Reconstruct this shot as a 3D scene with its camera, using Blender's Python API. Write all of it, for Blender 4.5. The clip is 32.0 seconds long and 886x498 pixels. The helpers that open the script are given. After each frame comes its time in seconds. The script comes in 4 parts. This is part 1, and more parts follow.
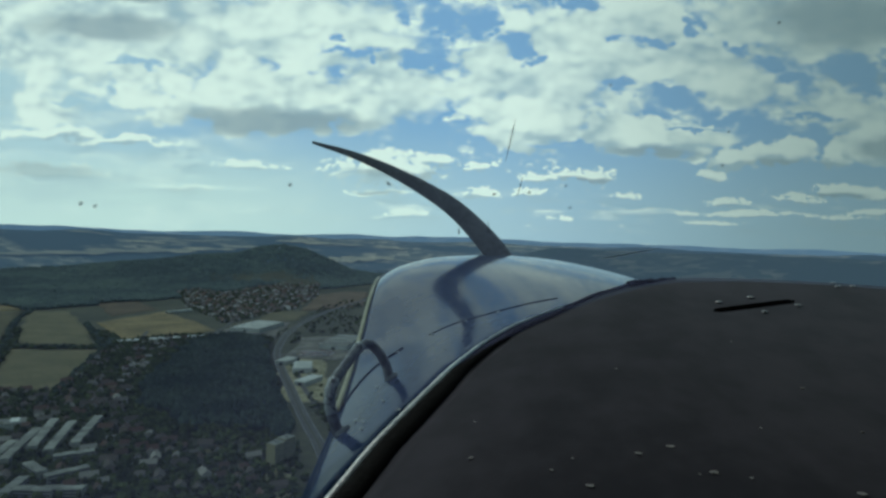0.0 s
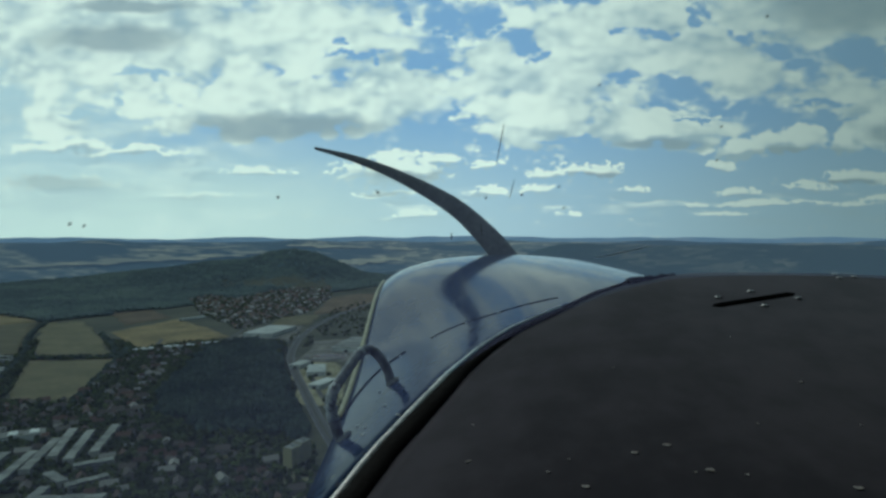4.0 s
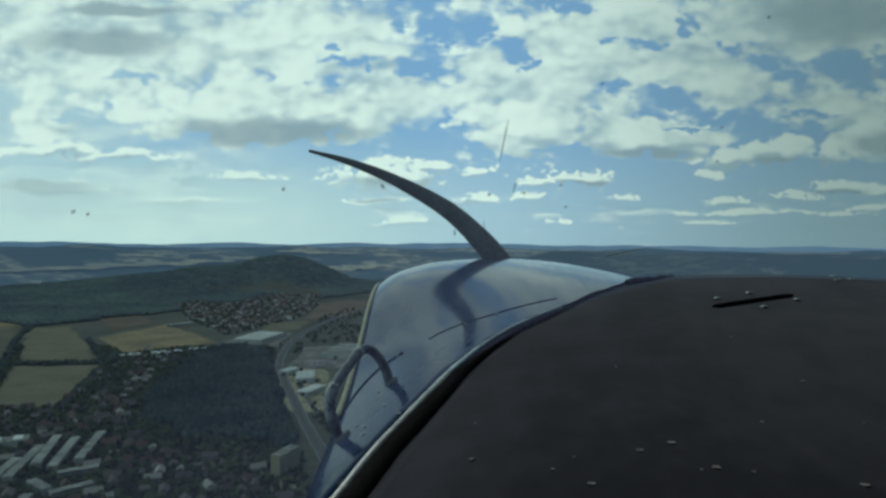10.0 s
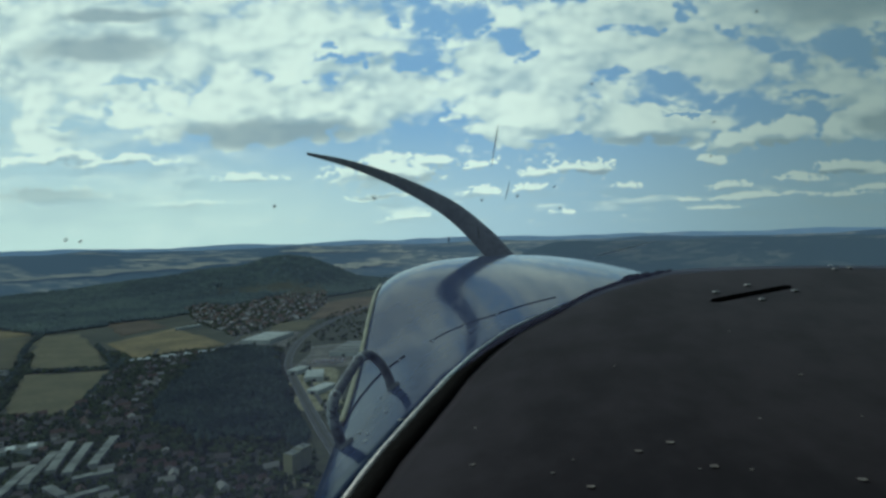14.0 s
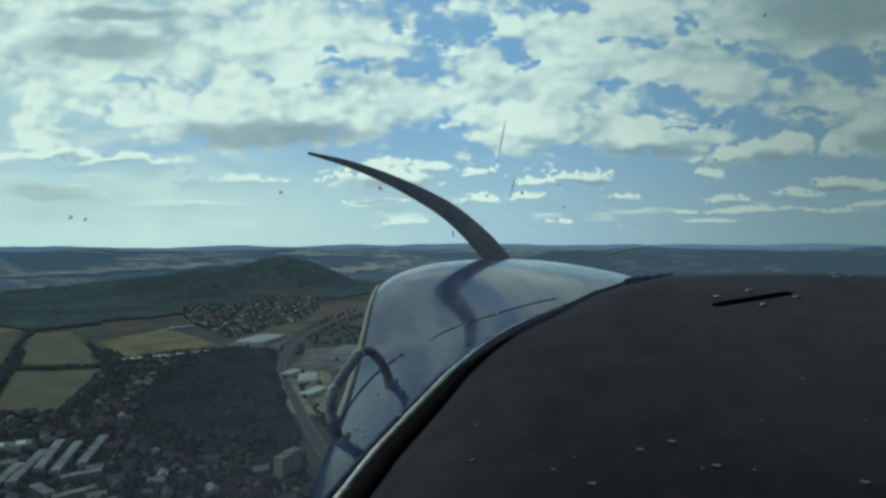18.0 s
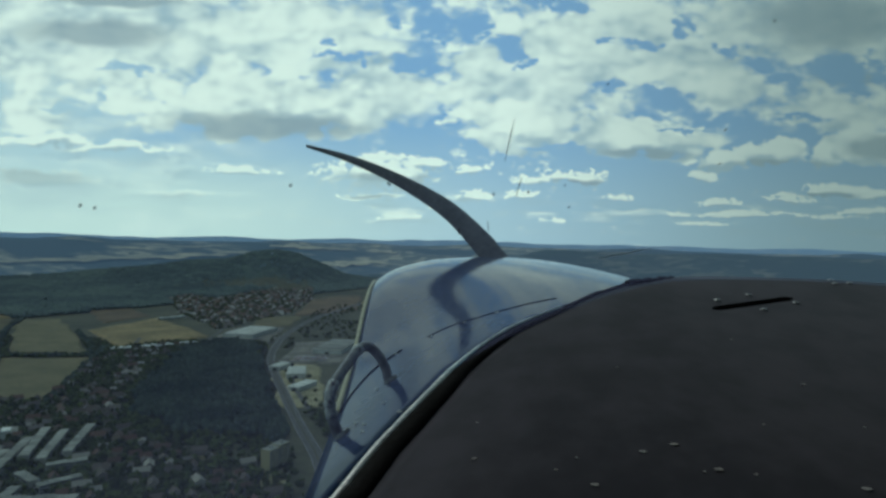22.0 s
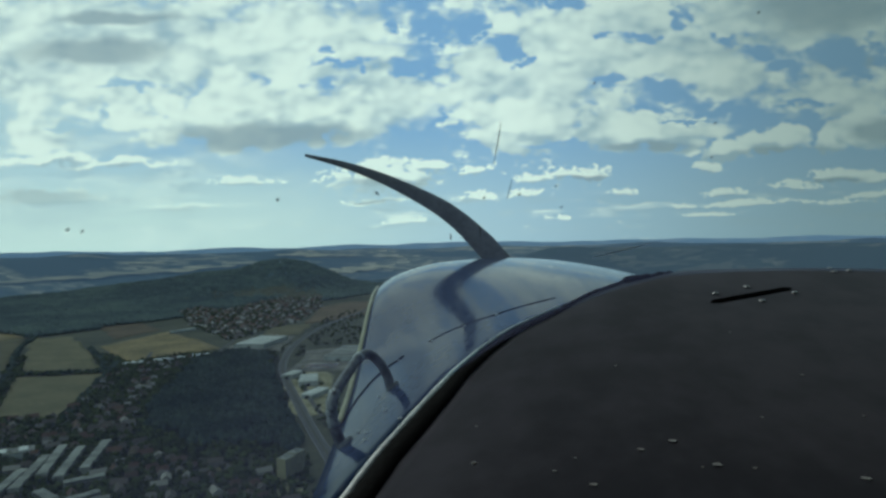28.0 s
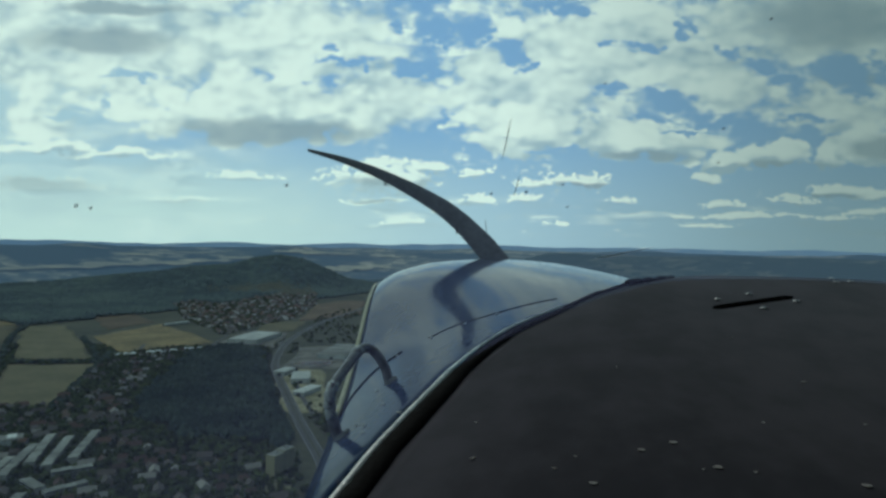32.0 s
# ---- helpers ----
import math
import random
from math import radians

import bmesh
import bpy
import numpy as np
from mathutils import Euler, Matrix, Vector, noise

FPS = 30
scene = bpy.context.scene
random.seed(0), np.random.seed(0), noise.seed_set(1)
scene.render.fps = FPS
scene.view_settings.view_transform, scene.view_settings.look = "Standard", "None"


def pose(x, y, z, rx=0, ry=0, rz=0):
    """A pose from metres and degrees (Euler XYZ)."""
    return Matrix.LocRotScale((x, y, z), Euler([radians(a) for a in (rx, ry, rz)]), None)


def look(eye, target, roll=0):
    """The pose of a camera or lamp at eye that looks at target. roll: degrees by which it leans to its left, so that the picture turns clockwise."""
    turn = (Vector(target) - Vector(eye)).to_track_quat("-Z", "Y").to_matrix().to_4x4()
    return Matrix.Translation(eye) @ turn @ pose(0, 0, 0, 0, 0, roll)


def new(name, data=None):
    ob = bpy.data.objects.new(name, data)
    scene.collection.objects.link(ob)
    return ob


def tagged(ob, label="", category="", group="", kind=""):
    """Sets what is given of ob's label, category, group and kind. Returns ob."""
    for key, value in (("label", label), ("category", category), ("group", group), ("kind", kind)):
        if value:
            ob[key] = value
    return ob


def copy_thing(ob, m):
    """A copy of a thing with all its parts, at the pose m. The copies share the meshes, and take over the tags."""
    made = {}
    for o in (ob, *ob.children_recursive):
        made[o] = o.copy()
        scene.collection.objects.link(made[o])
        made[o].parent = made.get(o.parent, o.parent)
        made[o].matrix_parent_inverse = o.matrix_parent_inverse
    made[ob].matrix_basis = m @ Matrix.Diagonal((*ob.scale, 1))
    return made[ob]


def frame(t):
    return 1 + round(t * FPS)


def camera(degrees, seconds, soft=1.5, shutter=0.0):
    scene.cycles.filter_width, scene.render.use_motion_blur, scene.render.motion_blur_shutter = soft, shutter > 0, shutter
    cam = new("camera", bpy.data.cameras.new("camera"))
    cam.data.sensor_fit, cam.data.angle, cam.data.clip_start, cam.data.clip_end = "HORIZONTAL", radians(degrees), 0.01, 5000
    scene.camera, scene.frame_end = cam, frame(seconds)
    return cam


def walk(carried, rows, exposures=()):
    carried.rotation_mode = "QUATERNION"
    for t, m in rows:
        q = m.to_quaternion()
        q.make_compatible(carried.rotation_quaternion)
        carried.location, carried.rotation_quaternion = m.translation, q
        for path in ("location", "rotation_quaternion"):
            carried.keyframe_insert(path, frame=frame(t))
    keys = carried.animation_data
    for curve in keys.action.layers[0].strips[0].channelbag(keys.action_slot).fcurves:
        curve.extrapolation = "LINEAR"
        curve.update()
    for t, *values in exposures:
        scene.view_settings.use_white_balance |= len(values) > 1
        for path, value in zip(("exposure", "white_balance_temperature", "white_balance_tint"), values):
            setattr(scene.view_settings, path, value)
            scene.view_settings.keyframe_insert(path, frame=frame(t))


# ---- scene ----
cam = camera(70, 32.0, soft=2.8)
walk(cam, [
    (0, pose(-0.0027, 129.9995, 260.0011, 88.954, -1.843, 0.129)),
    (0.5, pose(0.0031, 129.9985, 260.0038, 88.941, -0.919, 0.344)),
    (1, pose(0.0105, 129.9971, 260.0062, 89.002, 0.248, 0.627)),
    (1.5, pose(0.0112, 129.9971, 260.0058, 89.076, 0.527, 0.617)),
    (2, pose(0.0014, 129.9992, 260.0008, 89.119, -1.044, 0.242)),
    (2.5, pose(0.0036, 129.9986, 260.0044, 88.997, -0.407, 0.285)),
    (3, pose(0.0136, 129.9962, 260.0102, 88.883, 1.047, 0.690)),
    (3.5, pose(0.0165, 129.9956, 260.0087, 88.917, 0.620, 0.960)),
    (4, pose(0.0148, 129.9959, 260.0074, 88.890, -0.003, 0.963)),
    (4.5, pose(0.0150, 129.9960, 260.0079, 88.956, 0.589, 0.862)),
    (6.5, pose(0.0140, 129.9968, 260.0021, 89.313, 0.437, 0.811)),
    (7, pose(0.0122, 129.9972, 260.0022, 89.304, 0.467, 0.688)),
    (7.5, pose(0.0074, 129.9981, 260.0048, 89.157, 0.638, 0.343)),
    (8, pose(-0.0005, 130.0001, 260.0016, 89.291, 0.297, -0.132)),
    (8.5, pose(-0.0030, 130.0009, 259.9989, 89.402, -0.105, -0.233)),
    (9, pose(0.0007, 129.9996, 260.0036, 89.152, 0.239, -0.034)),
    (9.5, pose(0.0028, 129.9995, 260.0001, 89.384, 0.198, 0.099)),
    (10, pose(0.0013, 130.0000, 259.9965, 89.512, -0.398, 0.096)),
    (10.5, pose(-0.0015, 130.0005, 259.9959, 89.465, -0.865, -0.002)),
    (11, pose(0.0026, 129.9994, 260.0014, 89.291, 0.170, 0.094)),
    (11.5, pose(0.0030, 129.9993, 260.0019, 89.281, 0.320, 0.098)),
    (12, pose(0.0031, 129.9992, 260.0027, 89.227, 0.310, 0.105)),
    (12.5, pose(-0.0004, 129.9999, 260.0010, 89.220, -0.356, -0.007)),
    (13, pose(0.0005, 129.9998, 260.0006, 89.271, -0.236, 0.031)),
    (13.5, pose(0.0081, 129.9975, 260.0094, 88.944, 1.145, 0.300)),
    (14, pose(0.0118, 129.9967, 260.0100, 88.999, 1.649, 0.452)),
    (14.5, pose(0.0110, 129.9970, 260.0094, 89.074, 1.876, 0.356)),
    (16.5, pose(-0.0072, 130.0017, 259.9982, 89.334, -0.688, -0.414)),
    (17, pose(-0.0016, 130.0007, 259.9972, 89.478, -0.300, -0.112)),
    (17.5, pose(0.0036, 129.9995, 259.9983, 89.461, -0.024, 0.192)),
    (18, pose(0.0036, 129.9997, 259.9971, 89.578, 0.192, 0.149)),
    (18.5, pose(-0.0003, 130.0011, 259.9924, 89.901, 0.259, -0.137)),
    (19, pose(-0.0173, 130.0046, 259.9875, 89.806, -1.993, -0.898)),
    (19.5, pose(-0.0155, 130.0034, 260.0002, 89.169, -0.797, -0.942)),
    (20, pose(-0.0089, 130.0020, 260.0014, 89.239, -0.013, -0.643)),
    (20.5, pose(-0.0063, 130.0018, 259.9977, 89.470, -0.116, -0.461)),
    (21, pose(-0.0088, 130.0021, 259.9969, 89.392, -0.860, -0.490)),
    (21.5, pose(-0.0102, 130.0024, 259.9964, 89.366, -1.186, -0.530)),
    (22, pose(-0.0100, 130.0021, 259.9978, 89.264, -1.242, -0.500)),
    (22.5, pose(-0.0084, 130.0018, 259.9967, 89.329, -1.281, -0.388)),
    (23, pose(-0.0061, 130.0015, 259.9965, 89.411, -0.915, -0.301)),
    (23.5, pose(-0.0057, 130.0014, 259.9969, 89.382, -0.918, -0.272)),
    (24, pose(-0.0071, 130.0017, 259.9959, 89.420, -1.069, -0.340)),
    (24.5, pose(-0.0076, 130.0019, 259.9955, 89.454, -1.054, -0.382)),
    (25, pose(-0.0035, 130.0011, 259.9974, 89.456, -0.342, -0.231)),
    (25.5, pose(0.0011, 130.0002, 259.9975, 89.543, 0.169, -0.013)),
    (27.5, pose(-0.0030, 130.0009, 259.9992, 89.391, -0.013, -0.251)),
    (28, pose(0.0049, 129.9991, 260.0019, 89.444, 1.204, 0.063)),
    (28.5, pose(-0.0096, 130.0022, 259.9945, 89.436, -1.504, -0.435)),
    (29, pose(-0.0112, 130.0025, 259.9944, 89.414, -1.642, -0.520)),
    (29.5, pose(-0.0078, 130.0018, 259.9958, 89.384, -1.319, -0.342)),
    (30, pose(-0.0028, 130.0007, 259.9971, 89.380, -0.893, -0.084)),
    (30.5, pose(-0.0021, 130.0005, 259.9958, 89.424, -1.136, 0.006)),
    (31, pose(-0.0026, 130.0008, 259.9964, 89.448, -0.775, -0.095)),
    (31.5, pose(-0.0039, 130.0012, 259.9966, 89.468, -0.580, -0.217)),
    (32, pose(-0.0040, 130.0014, 259.9936, 89.622, -0.820, -0.190)),
], exposures=[(0, 0.0), (32, 0.0)])

# ---------------------------------------------------------------- world, sun
EYE = 260.0                      # height of the airplane over the valley
SUN_EL, SUN_AZ = 48.0, -55.0     # degrees; azimuth from straight ahead, to the left


class Nodes:
    """Short hand for node trees."""

    def __init__(self, tree):
        self.tree = tree
        tree.nodes.clear()

    def add(self, kind):
        return self.tree.nodes.new(kind)

    def put(self, socket, v):
        if isinstance(v, bpy.types.NodeSocket):
            self.tree.links.new(v, socket)
        elif v is not None:
            socket.default_value = v

    def math(self, op, a, b=None, c=None, clamp=False):
        n = self.add("ShaderNodeMath")
        n.operation, n.use_clamp = op, clamp
        for s, v in zip(n.inputs, (a, b, c)):
            self.put(s, v)
        return n.outputs[0]

    def noise(self, vec, scale, detail=4.0, rough=0.55, distort=0.0):
        n = self.add("ShaderNodeTexNoise")
        self.put(n.inputs["Vector"], vec)
        for k, v in (("Scale", scale), ("Detail", detail), ("Roughness", rough), ("Distortion", distort)):
            n.inputs[k].default_value = v
        return n.outputs["Fac"]

    def ramp(self, f, lo, hi, a=0.0, b=1.0):
        n = self.add("ShaderNodeMapRange")
        n.interpolation_type = "SMOOTHSTEP"
        for s, v in zip(n.inputs[:5], (f, lo, hi, a, b)):
            self.put(s, v)
        return n.outputs[0]

    def mix(self, f, a, b, blend="MIX"):
        n = self.add("ShaderNodeMix")
        n.data_type, n.blend_type = "RGBA", blend
        self.put(n.inputs[0], f)
        self.put(n.inputs[6], (*a, 1.0) if isinstance(a, tuple) else a)
        self.put(n.inputs[7], (*b, 1.0) if isinstance(b, tuple) else b)
        return n.outputs[2]

    def pick(self, f, colours):
        n = self.add("ShaderNodeValToRGB")
        self.put(n.inputs[0], f)
        r = n.color_ramp
        r.interpolation = "CONSTANT"
        while len(r.elements) < len(colours):
            r.elements.new(1.0)
        for i, c in enumerate(colours):
            r.elements[i].position, r.elements[i].color = i / len(colours), (*c, 1.0)
        return n.outputs[0]

    def xyz(self, x, y, z):
        n = self.add("ShaderNodeCombineXYZ")
        for s, v in zip(n.inputs, (x, y, z)):
            self.put(s, v)
        return n.outputs[0]


# Clouds: centre (across, up), half width, reach above and below, all as tangents
CLOUDS = [(-0.292, 0.197, 0.256, 0.081, 0.051), (-0.097, 0.107, 0.102, 0.029, 0.032), (-0.015, 0.124, 0.04, 0.012, 0.014), (0.05, 0.113, 0.034, 0.014, 0.012), (0.216, 0.107, 0.052, 0.016, 0.013), (0.149, 0.099, 0.032, 0.01, 0.009),
          (0.131, 0.074, 0.032, 0.011, 0.008), (0.053, 0.07, 0.032, 0.012, 0.009), (0.284, 0.073, 0.027, 0.007, 0.005), (-0.003, 0.054, 0.025, 0.005, 0.004), (-0.06, 0.036, 0.036, 0.008, 0.005), (0.183, 0.035, 0.023, 0.005, 0.004),
          (-0.105, 0.066, 0.053, 0.007, 0.007), (0.442, 0.136, 0.05, 0.02, 0.018), (0.524, 0.154, 0.057, 0.022, 0.023), (0.608, 0.148, 0.042, 0.022, 0.023), (0.417, 0.111, 0.029, 0.01, 0.008), (0.675, 0.162, 0.069, 0.038, 0.025),
          (0.626, 0.094, 0.066, 0.011, 0.01), (0.7, 0.09, 0.055, 0.009, 0.009), (0.562, 0.078, 0.046, 0.009, 0.007), (0.443, 0.067, 0.038, 0.012, 0.007), (0.489, 0.052, 0.082, 0.005, 0.005), (0.608, 0.053, 0.087, 0.006, 0.005),
          (0.378, 0.051, 0.027, 0.004, 0.004), (0.682, 0.062, 0.065, 0.005, 0.005), (0.426, 0.035, 0.046, 0.004, 0.003), (-0.622, 0.082, 0.108, 0.018, 0.014), (-0.51, 0.132, 0.1, 0.008, 0.007), (-0.623, 0.144, 0.087, 0.011, 0.011),
          (-0.309, 0.103, 0.069, 0.009, 0.007), (-0.405, 0.066, 0.061, 0.005, 0.005), (0.314, 0.165, 0.154, 0.049, 0.03), (0.116, 0.183, 0.112, 0.053, 0.052)]
# the broken layer above them, and the blue gaps in it
LAYER = [(-0.538, 0.314, 0.314, 0.114, 0.101), (-0.259, 0.303, 0.247, 0.106, 0.053), (-0.108, 0.227, 0.107, 0.071, 0.062), (0.123, 0.259, 0.153, 0.142, 0.107), (0.276, 0.289, 0.154, 0.125, 0.08), (0.43, 0.257, 0.118, 0.099, 0.04),
          (0.592, 0.342, 0.239, 0.099, 0.054), (0.65, 0.226, 0.157, 0.036, 0.045), (-0.615, 0.176, 0.078, 0.035, 0.026)]
GAPS = [(-0.01, 0.327, 0.046, 0.049, 0.053), (-0.065, 0.339, 0.034, 0.011, 0.012), (-0.051, 0.274, 0.037, 0.012, 0.012), (-0.173, 0.312, 0.011, 0.012, 0.011), (-0.153, 0.291, 0.055, 0.007, 0.011), (-0.119, 0.273, 0.011, 0.012, 0.012),
          (0.052, 0.339, 0.037, 0.031, 0.025), (0.094, 0.305, 0.032, 0.021, 0.018), (0.127, 0.28, 0.023, 0.011, 0.011), (0.188, 0.378, 0.072, 0.011, 0.011), (0.25, 0.328, 0.016, 0.007, 0.007), (0.302, 0.322, 0.034, 0.008, 0.01),
          (0.374, 0.345, 0.016, 0.021, 0.02), (0.449, 0.316, 0.014, 0.021, 0.025), (0.269, 0.247, 0.047, 0.013, 0.012), (0.349, 0.239, 0.053, 0.014, 0.021), (0.495, 0.287, 0.036, 0.014, 0.016), (0.526, 0.27, 0.024, 0.013, 0.018),
          (0.635, 0.287, 0.085, 0.023, 0.027), (0.654, 0.255, 0.042, 0.018, 0.023), (0.442, 0.2, 0.082, 0.008, 0.012), (0.582, 0.181, 0.024, 0.02, 0.02), (0.563, 0.21, 0.057, 0.007, 0.009), (-0.528, 0.222, 0.016, 0.014, 0.014),
          (-0.501, 0.262, 0.048, 0.007, 0.007), (-0.55, 0.166, 0.045, 0.032, 0.019), (-0.471, 0.15, 0.057, 0.008, 0.009), (-0.597, 0.194, 0.04, 0.005, 0.006), (-0.003, 0.192, 0.018, 0.025, 0.02), (0.166, 0.151, 0.054, 0.005, 0.007),
          (0.377, 0.184, 0.036, 0.005, 0.005)]
# grey undersides of the thick clouds
BASES = [(-0.27, 0.174, 0.177, 0.026, 0.03), (-0.538, 0.314, 0.13, 0.026, 0.026), (-0.504, 0.364, 0.122, 0.012, 0.01), (-0.631, 0.086, 0.113, 0.016, 0.016), (-0.077, 0.098, 0.08, 0.008, 0.01), (0.324, 0.145, 0.086, 0.008, 0.011),
          (0.702, 0.162, 0.055, 0.023, 0.02), (0.533, 0.135, 0.078, 0.007, 0.01), (0.61, 0.36, 0.138, 0.054, 0.049), (-0.105, 0.067, 0.044, 0.005, 0.005), (0.617, 0.087, 0.055, 0.005, 0.006), (0.649, 0.271, 0.074, 0.013, 0.013),
          (-0.405, 0.06, 0.053, 0.006, 0.006), (0.225, 0.099, 0.045, 0.005, 0.006)]

world = bpy.data.worlds.new("sky")
scene.world = world
world.use_nodes = True
w = Nodes(world.node_tree)
way = w.add("ShaderNodeTexCoord").outputs["Generated"]
sep = w.add("ShaderNodeSeparateXYZ")
w.put(sep.inputs[0], way)
sx, sy, sz = sep.outputs
front = w.math("MAXIMUM", w.math("ABSOLUTE", sy), 0.12)
cu, cv = w.math("DIVIDE", sx, front), w.math("DIVIDE", sz, front)
flat = w.xyz(cu, w.math("MULTIPLY", cv, 1.6), 0.0)
sunward = w.xyz(w.math("SUBTRACT", cu, 0.006), w.math("MULTIPLY_ADD", cv, 1.6, 0.016), 0.0)
rows_vec = w.xyz(cu, w.math("MULTIPLY", cv, 5.5), 2.0)
n_big = w.noise(flat, 5.0, 5.0, 0.6)
n_mid = w.noise(flat, 13.0, 7.0, 0.6)
n_soft, n_sun = w.noise(flat, 8.0, 3.0, 0.5), w.noise(sunward, 8.0, 3.0, 0.5)
n_fine = w.noise(flat, 42.0, 5.0, 0.62)


def puffs(scale):
    """Round heads of cumulus: + in the middle of each, - between them."""
    v = w.add("ShaderNodeTexVoronoi")
    v.feature = "SMOOTH_F1"
    v.inputs["Scale"].default_value, v.inputs["Smoothness"].default_value = scale, 0.35
    w.put(v.inputs["Vector"], w.xyz(w.math("MULTIPLY_ADD", n_mid, 0.05, cu), w.math("MULTIPLY_ADD", n_fine, 0.03, w.math("MULTIPLY", cv, 1.5)), 1.0))
    return w.math("SUBTRACT", 0.52, v.outputs["Distance"])


heads = w.math("MULTIPLY_ADD", puffs(22.0), 0.65, w.math("MULTIPLY", puffs(52.0), 0.4))
n_row = w.noise(rows_vec, 9.0, 6.0, 0.62)
n_wild = w.noise(w.xyz(cu, w.math("MULTIPLY", cv, 1.6), 4.0), 16.0, 6.0, 0.62)
loose = w.ramp(cv, 0.07, 0.20, 0.30, 1.0)      # the far small clouds keep their shape
wu = w.math("ADD", cu, w.math("MULTIPLY", loose, w.math("MULTIPLY_ADD", w.math("SUBTRACT", n_mid, 0.5), 0.15, w.math("MULTIPLY", w.math("SUBTRACT", n_fine, 0.5), 0.05))))
wv = w.math("ADD", cv, w.math("MULTIPLY", loose, w.math("MULTIPLY_ADD", w.math("SUBTRACT", n_big, 0.5), 0.03, w.math("MULTIPLY", w.math("SUBTRACT", n_wild, 0.5), 0.085))))
calm_u = w.math("ADD", cu, w.math("MULTIPLY", w.math("SUBTRACT", n_mid, 0.5), 0.05))
calm_v = w.math("ADD", cv, w.math("MULTIPLY", w.math("SUBTRACT", n_wild, 0.5), 0.025))


def blobs(rows, lift=0.0, across=None, up_down=None):
    best = None
    for u0, v0, a, up, dn in rows:
        du = w.math("MULTIPLY", w.math("SUBTRACT", across or wu, u0), 1.0 / a)
        dv = w.math("SUBTRACT", up_down or wv, v0 - lift)
        e = w.math("MAXIMUM", w.math("MULTIPLY", dv, 1.0 / up), w.math("MULTIPLY", dv, -1.0 / dn))
        d = w.math("SUBTRACT", 1.0, w.math("SQRT", w.math("MULTIPLY_ADD", e, e, w.math("MULTIPLY", du, du))))
        best = d if best is None else w.math("MAXIMUM", best, d)
    return best


ragged = w.math("MULTIPLY_ADD", w.math("SUBTRACT", n_mid, 0.5), 0.9, w.math("MULTIPLY_ADD", heads, 0.75, w.math("MULTIPLY", w.math("SUBTRACT", n_fine, 0.5), 0.45)))
low = w.ramp(cv, 0.17, 0.10)      # small far clouds: small heads
small = w.math("MULTIPLY_ADD", puffs(75.0), 0.75, w.math("MULTIPLY", w.math("SUBTRACT", w.noise(flat, 90.0, 2.0, 0.5), 0.5), 0.25))
ragged = w.math("ADD", ragged, w.math("MULTIPLY", low, small))
ragged = w.math("ADD", ragged, w.math("MULTIPLY", w.ramp(cv, 0.15, 0.10), w.math("MULTIPLY", puffs(130.0), 0.9)))
ragged = w.math("ADD", ragged, w.math("MULTIPLY", w.math("MULTIPLY", w.math("SUBTRACT", n_row, 0.5), 1.8), w.ramp(cv, 0.09, 0.03)))
body = blobs(CLOUDS)
gap = w.math("MULTIPLY_ADD", w.math("SUBTRACT", n_mid, 0.5), -2.3, w.math("MULTIPLY_ADD", w.math("SUBTRACT", n_fine, 0.5), -1.6, w.math("MULTIPLY_ADD", heads, -0.5, blobs(GAPS))))
gap = w.ramp(gap, -0.15, 0.55)
solid = w.ramp(w.math("MULTIPLY_ADD", w.math("MULTIPLY", ragged, 1.05), w.ramp(body, -0.40, 0.15, 0.0, 1.0), body), -0.02, 0.26)
solid = w.math("MULTIPLY", solid, w.math("SUBTRACT", 1.0, gap))
rise = w.math("SUBTRACT", body, blobs(CLOUDS, 0.011))       # + on tops, - on undersides
above = w.math("MAXIMUM", blobs(LAYER), w.ramp(sz, 0.3, 0.5, -0.6, 0.45))
layer = w.ramp(w.math("MULTIPLY_ADD", w.math("SUBTRACT", n_big, 0.5), 0.8, w.math("MULTIPLY_ADD", ragged, 1.0, above)), -0.22, 0.30, 0.0, 0.97)
layer = w.math("MULTIPLY", layer, w.math("SUBTRACT", 1.0, gap))
cover = w.math("MAXIMUM", solid, layer)
# far rows of small clouds over the horizon
rows_far = w.math("MULTIPLY", w.ramp(n_row, 0.47, 0.68, 0.0, 0.75), w.math("MULTIPLY", w.ramp(cv, 0.012, 0.03), w.ramp(cv, 0.085, 0.05)))
cover = w.math("MAXIMUM", cover, rows_far)
# thin streaks in the bright haze below the sun
streak = w.noise(w.xyz(w.math("MULTIPLY_ADD", n_mid, 0.08, cu), w.math("MULTIPLY", cv, 3.2), 7.0), 6.0, 6.0, 0.6)
streak = w.math("MULTIPLY", w.ramp(streak, 0.40, 0.66, 0.0, 0.75), w.math("MULTIPLY", w.ramp(cv, 0.26, 0.16), w.ramp(cu, -0.12, -0.48)))
cover = w.math("MAXIMUM", cover, streak)
thick = w.ramp(w.math("MULTIPLY_ADD", w.math("SUBTRACT", n_mid, 0.5), 0.5, w.math("MULTIPLY_ADD", w.math("SUBTRACT", n_row, 0.5), 0.35, w.math("MULTIPLY_ADD", w.math("SUBTRACT", n_big, 0.5), 0.5, blobs(BASES, 0.0, calm_u, calm_v)))), -0.15, 0.55)
relief = w.math("MULTIPLY_ADD", w.math("SUBTRACT", n_sun, n_soft), -2.4, 0.5)
relief = w.math("MULTIPLY_ADD", w.math("SUBTRACT", n_mid, 0.5), 0.4, relief)
relief = w.math("MULTIPLY_ADD", w.math("SUBTRACT", n_fine, 0.5), 0.25, w.math("MULTIPLY_ADD", heads, 0.75, relief))
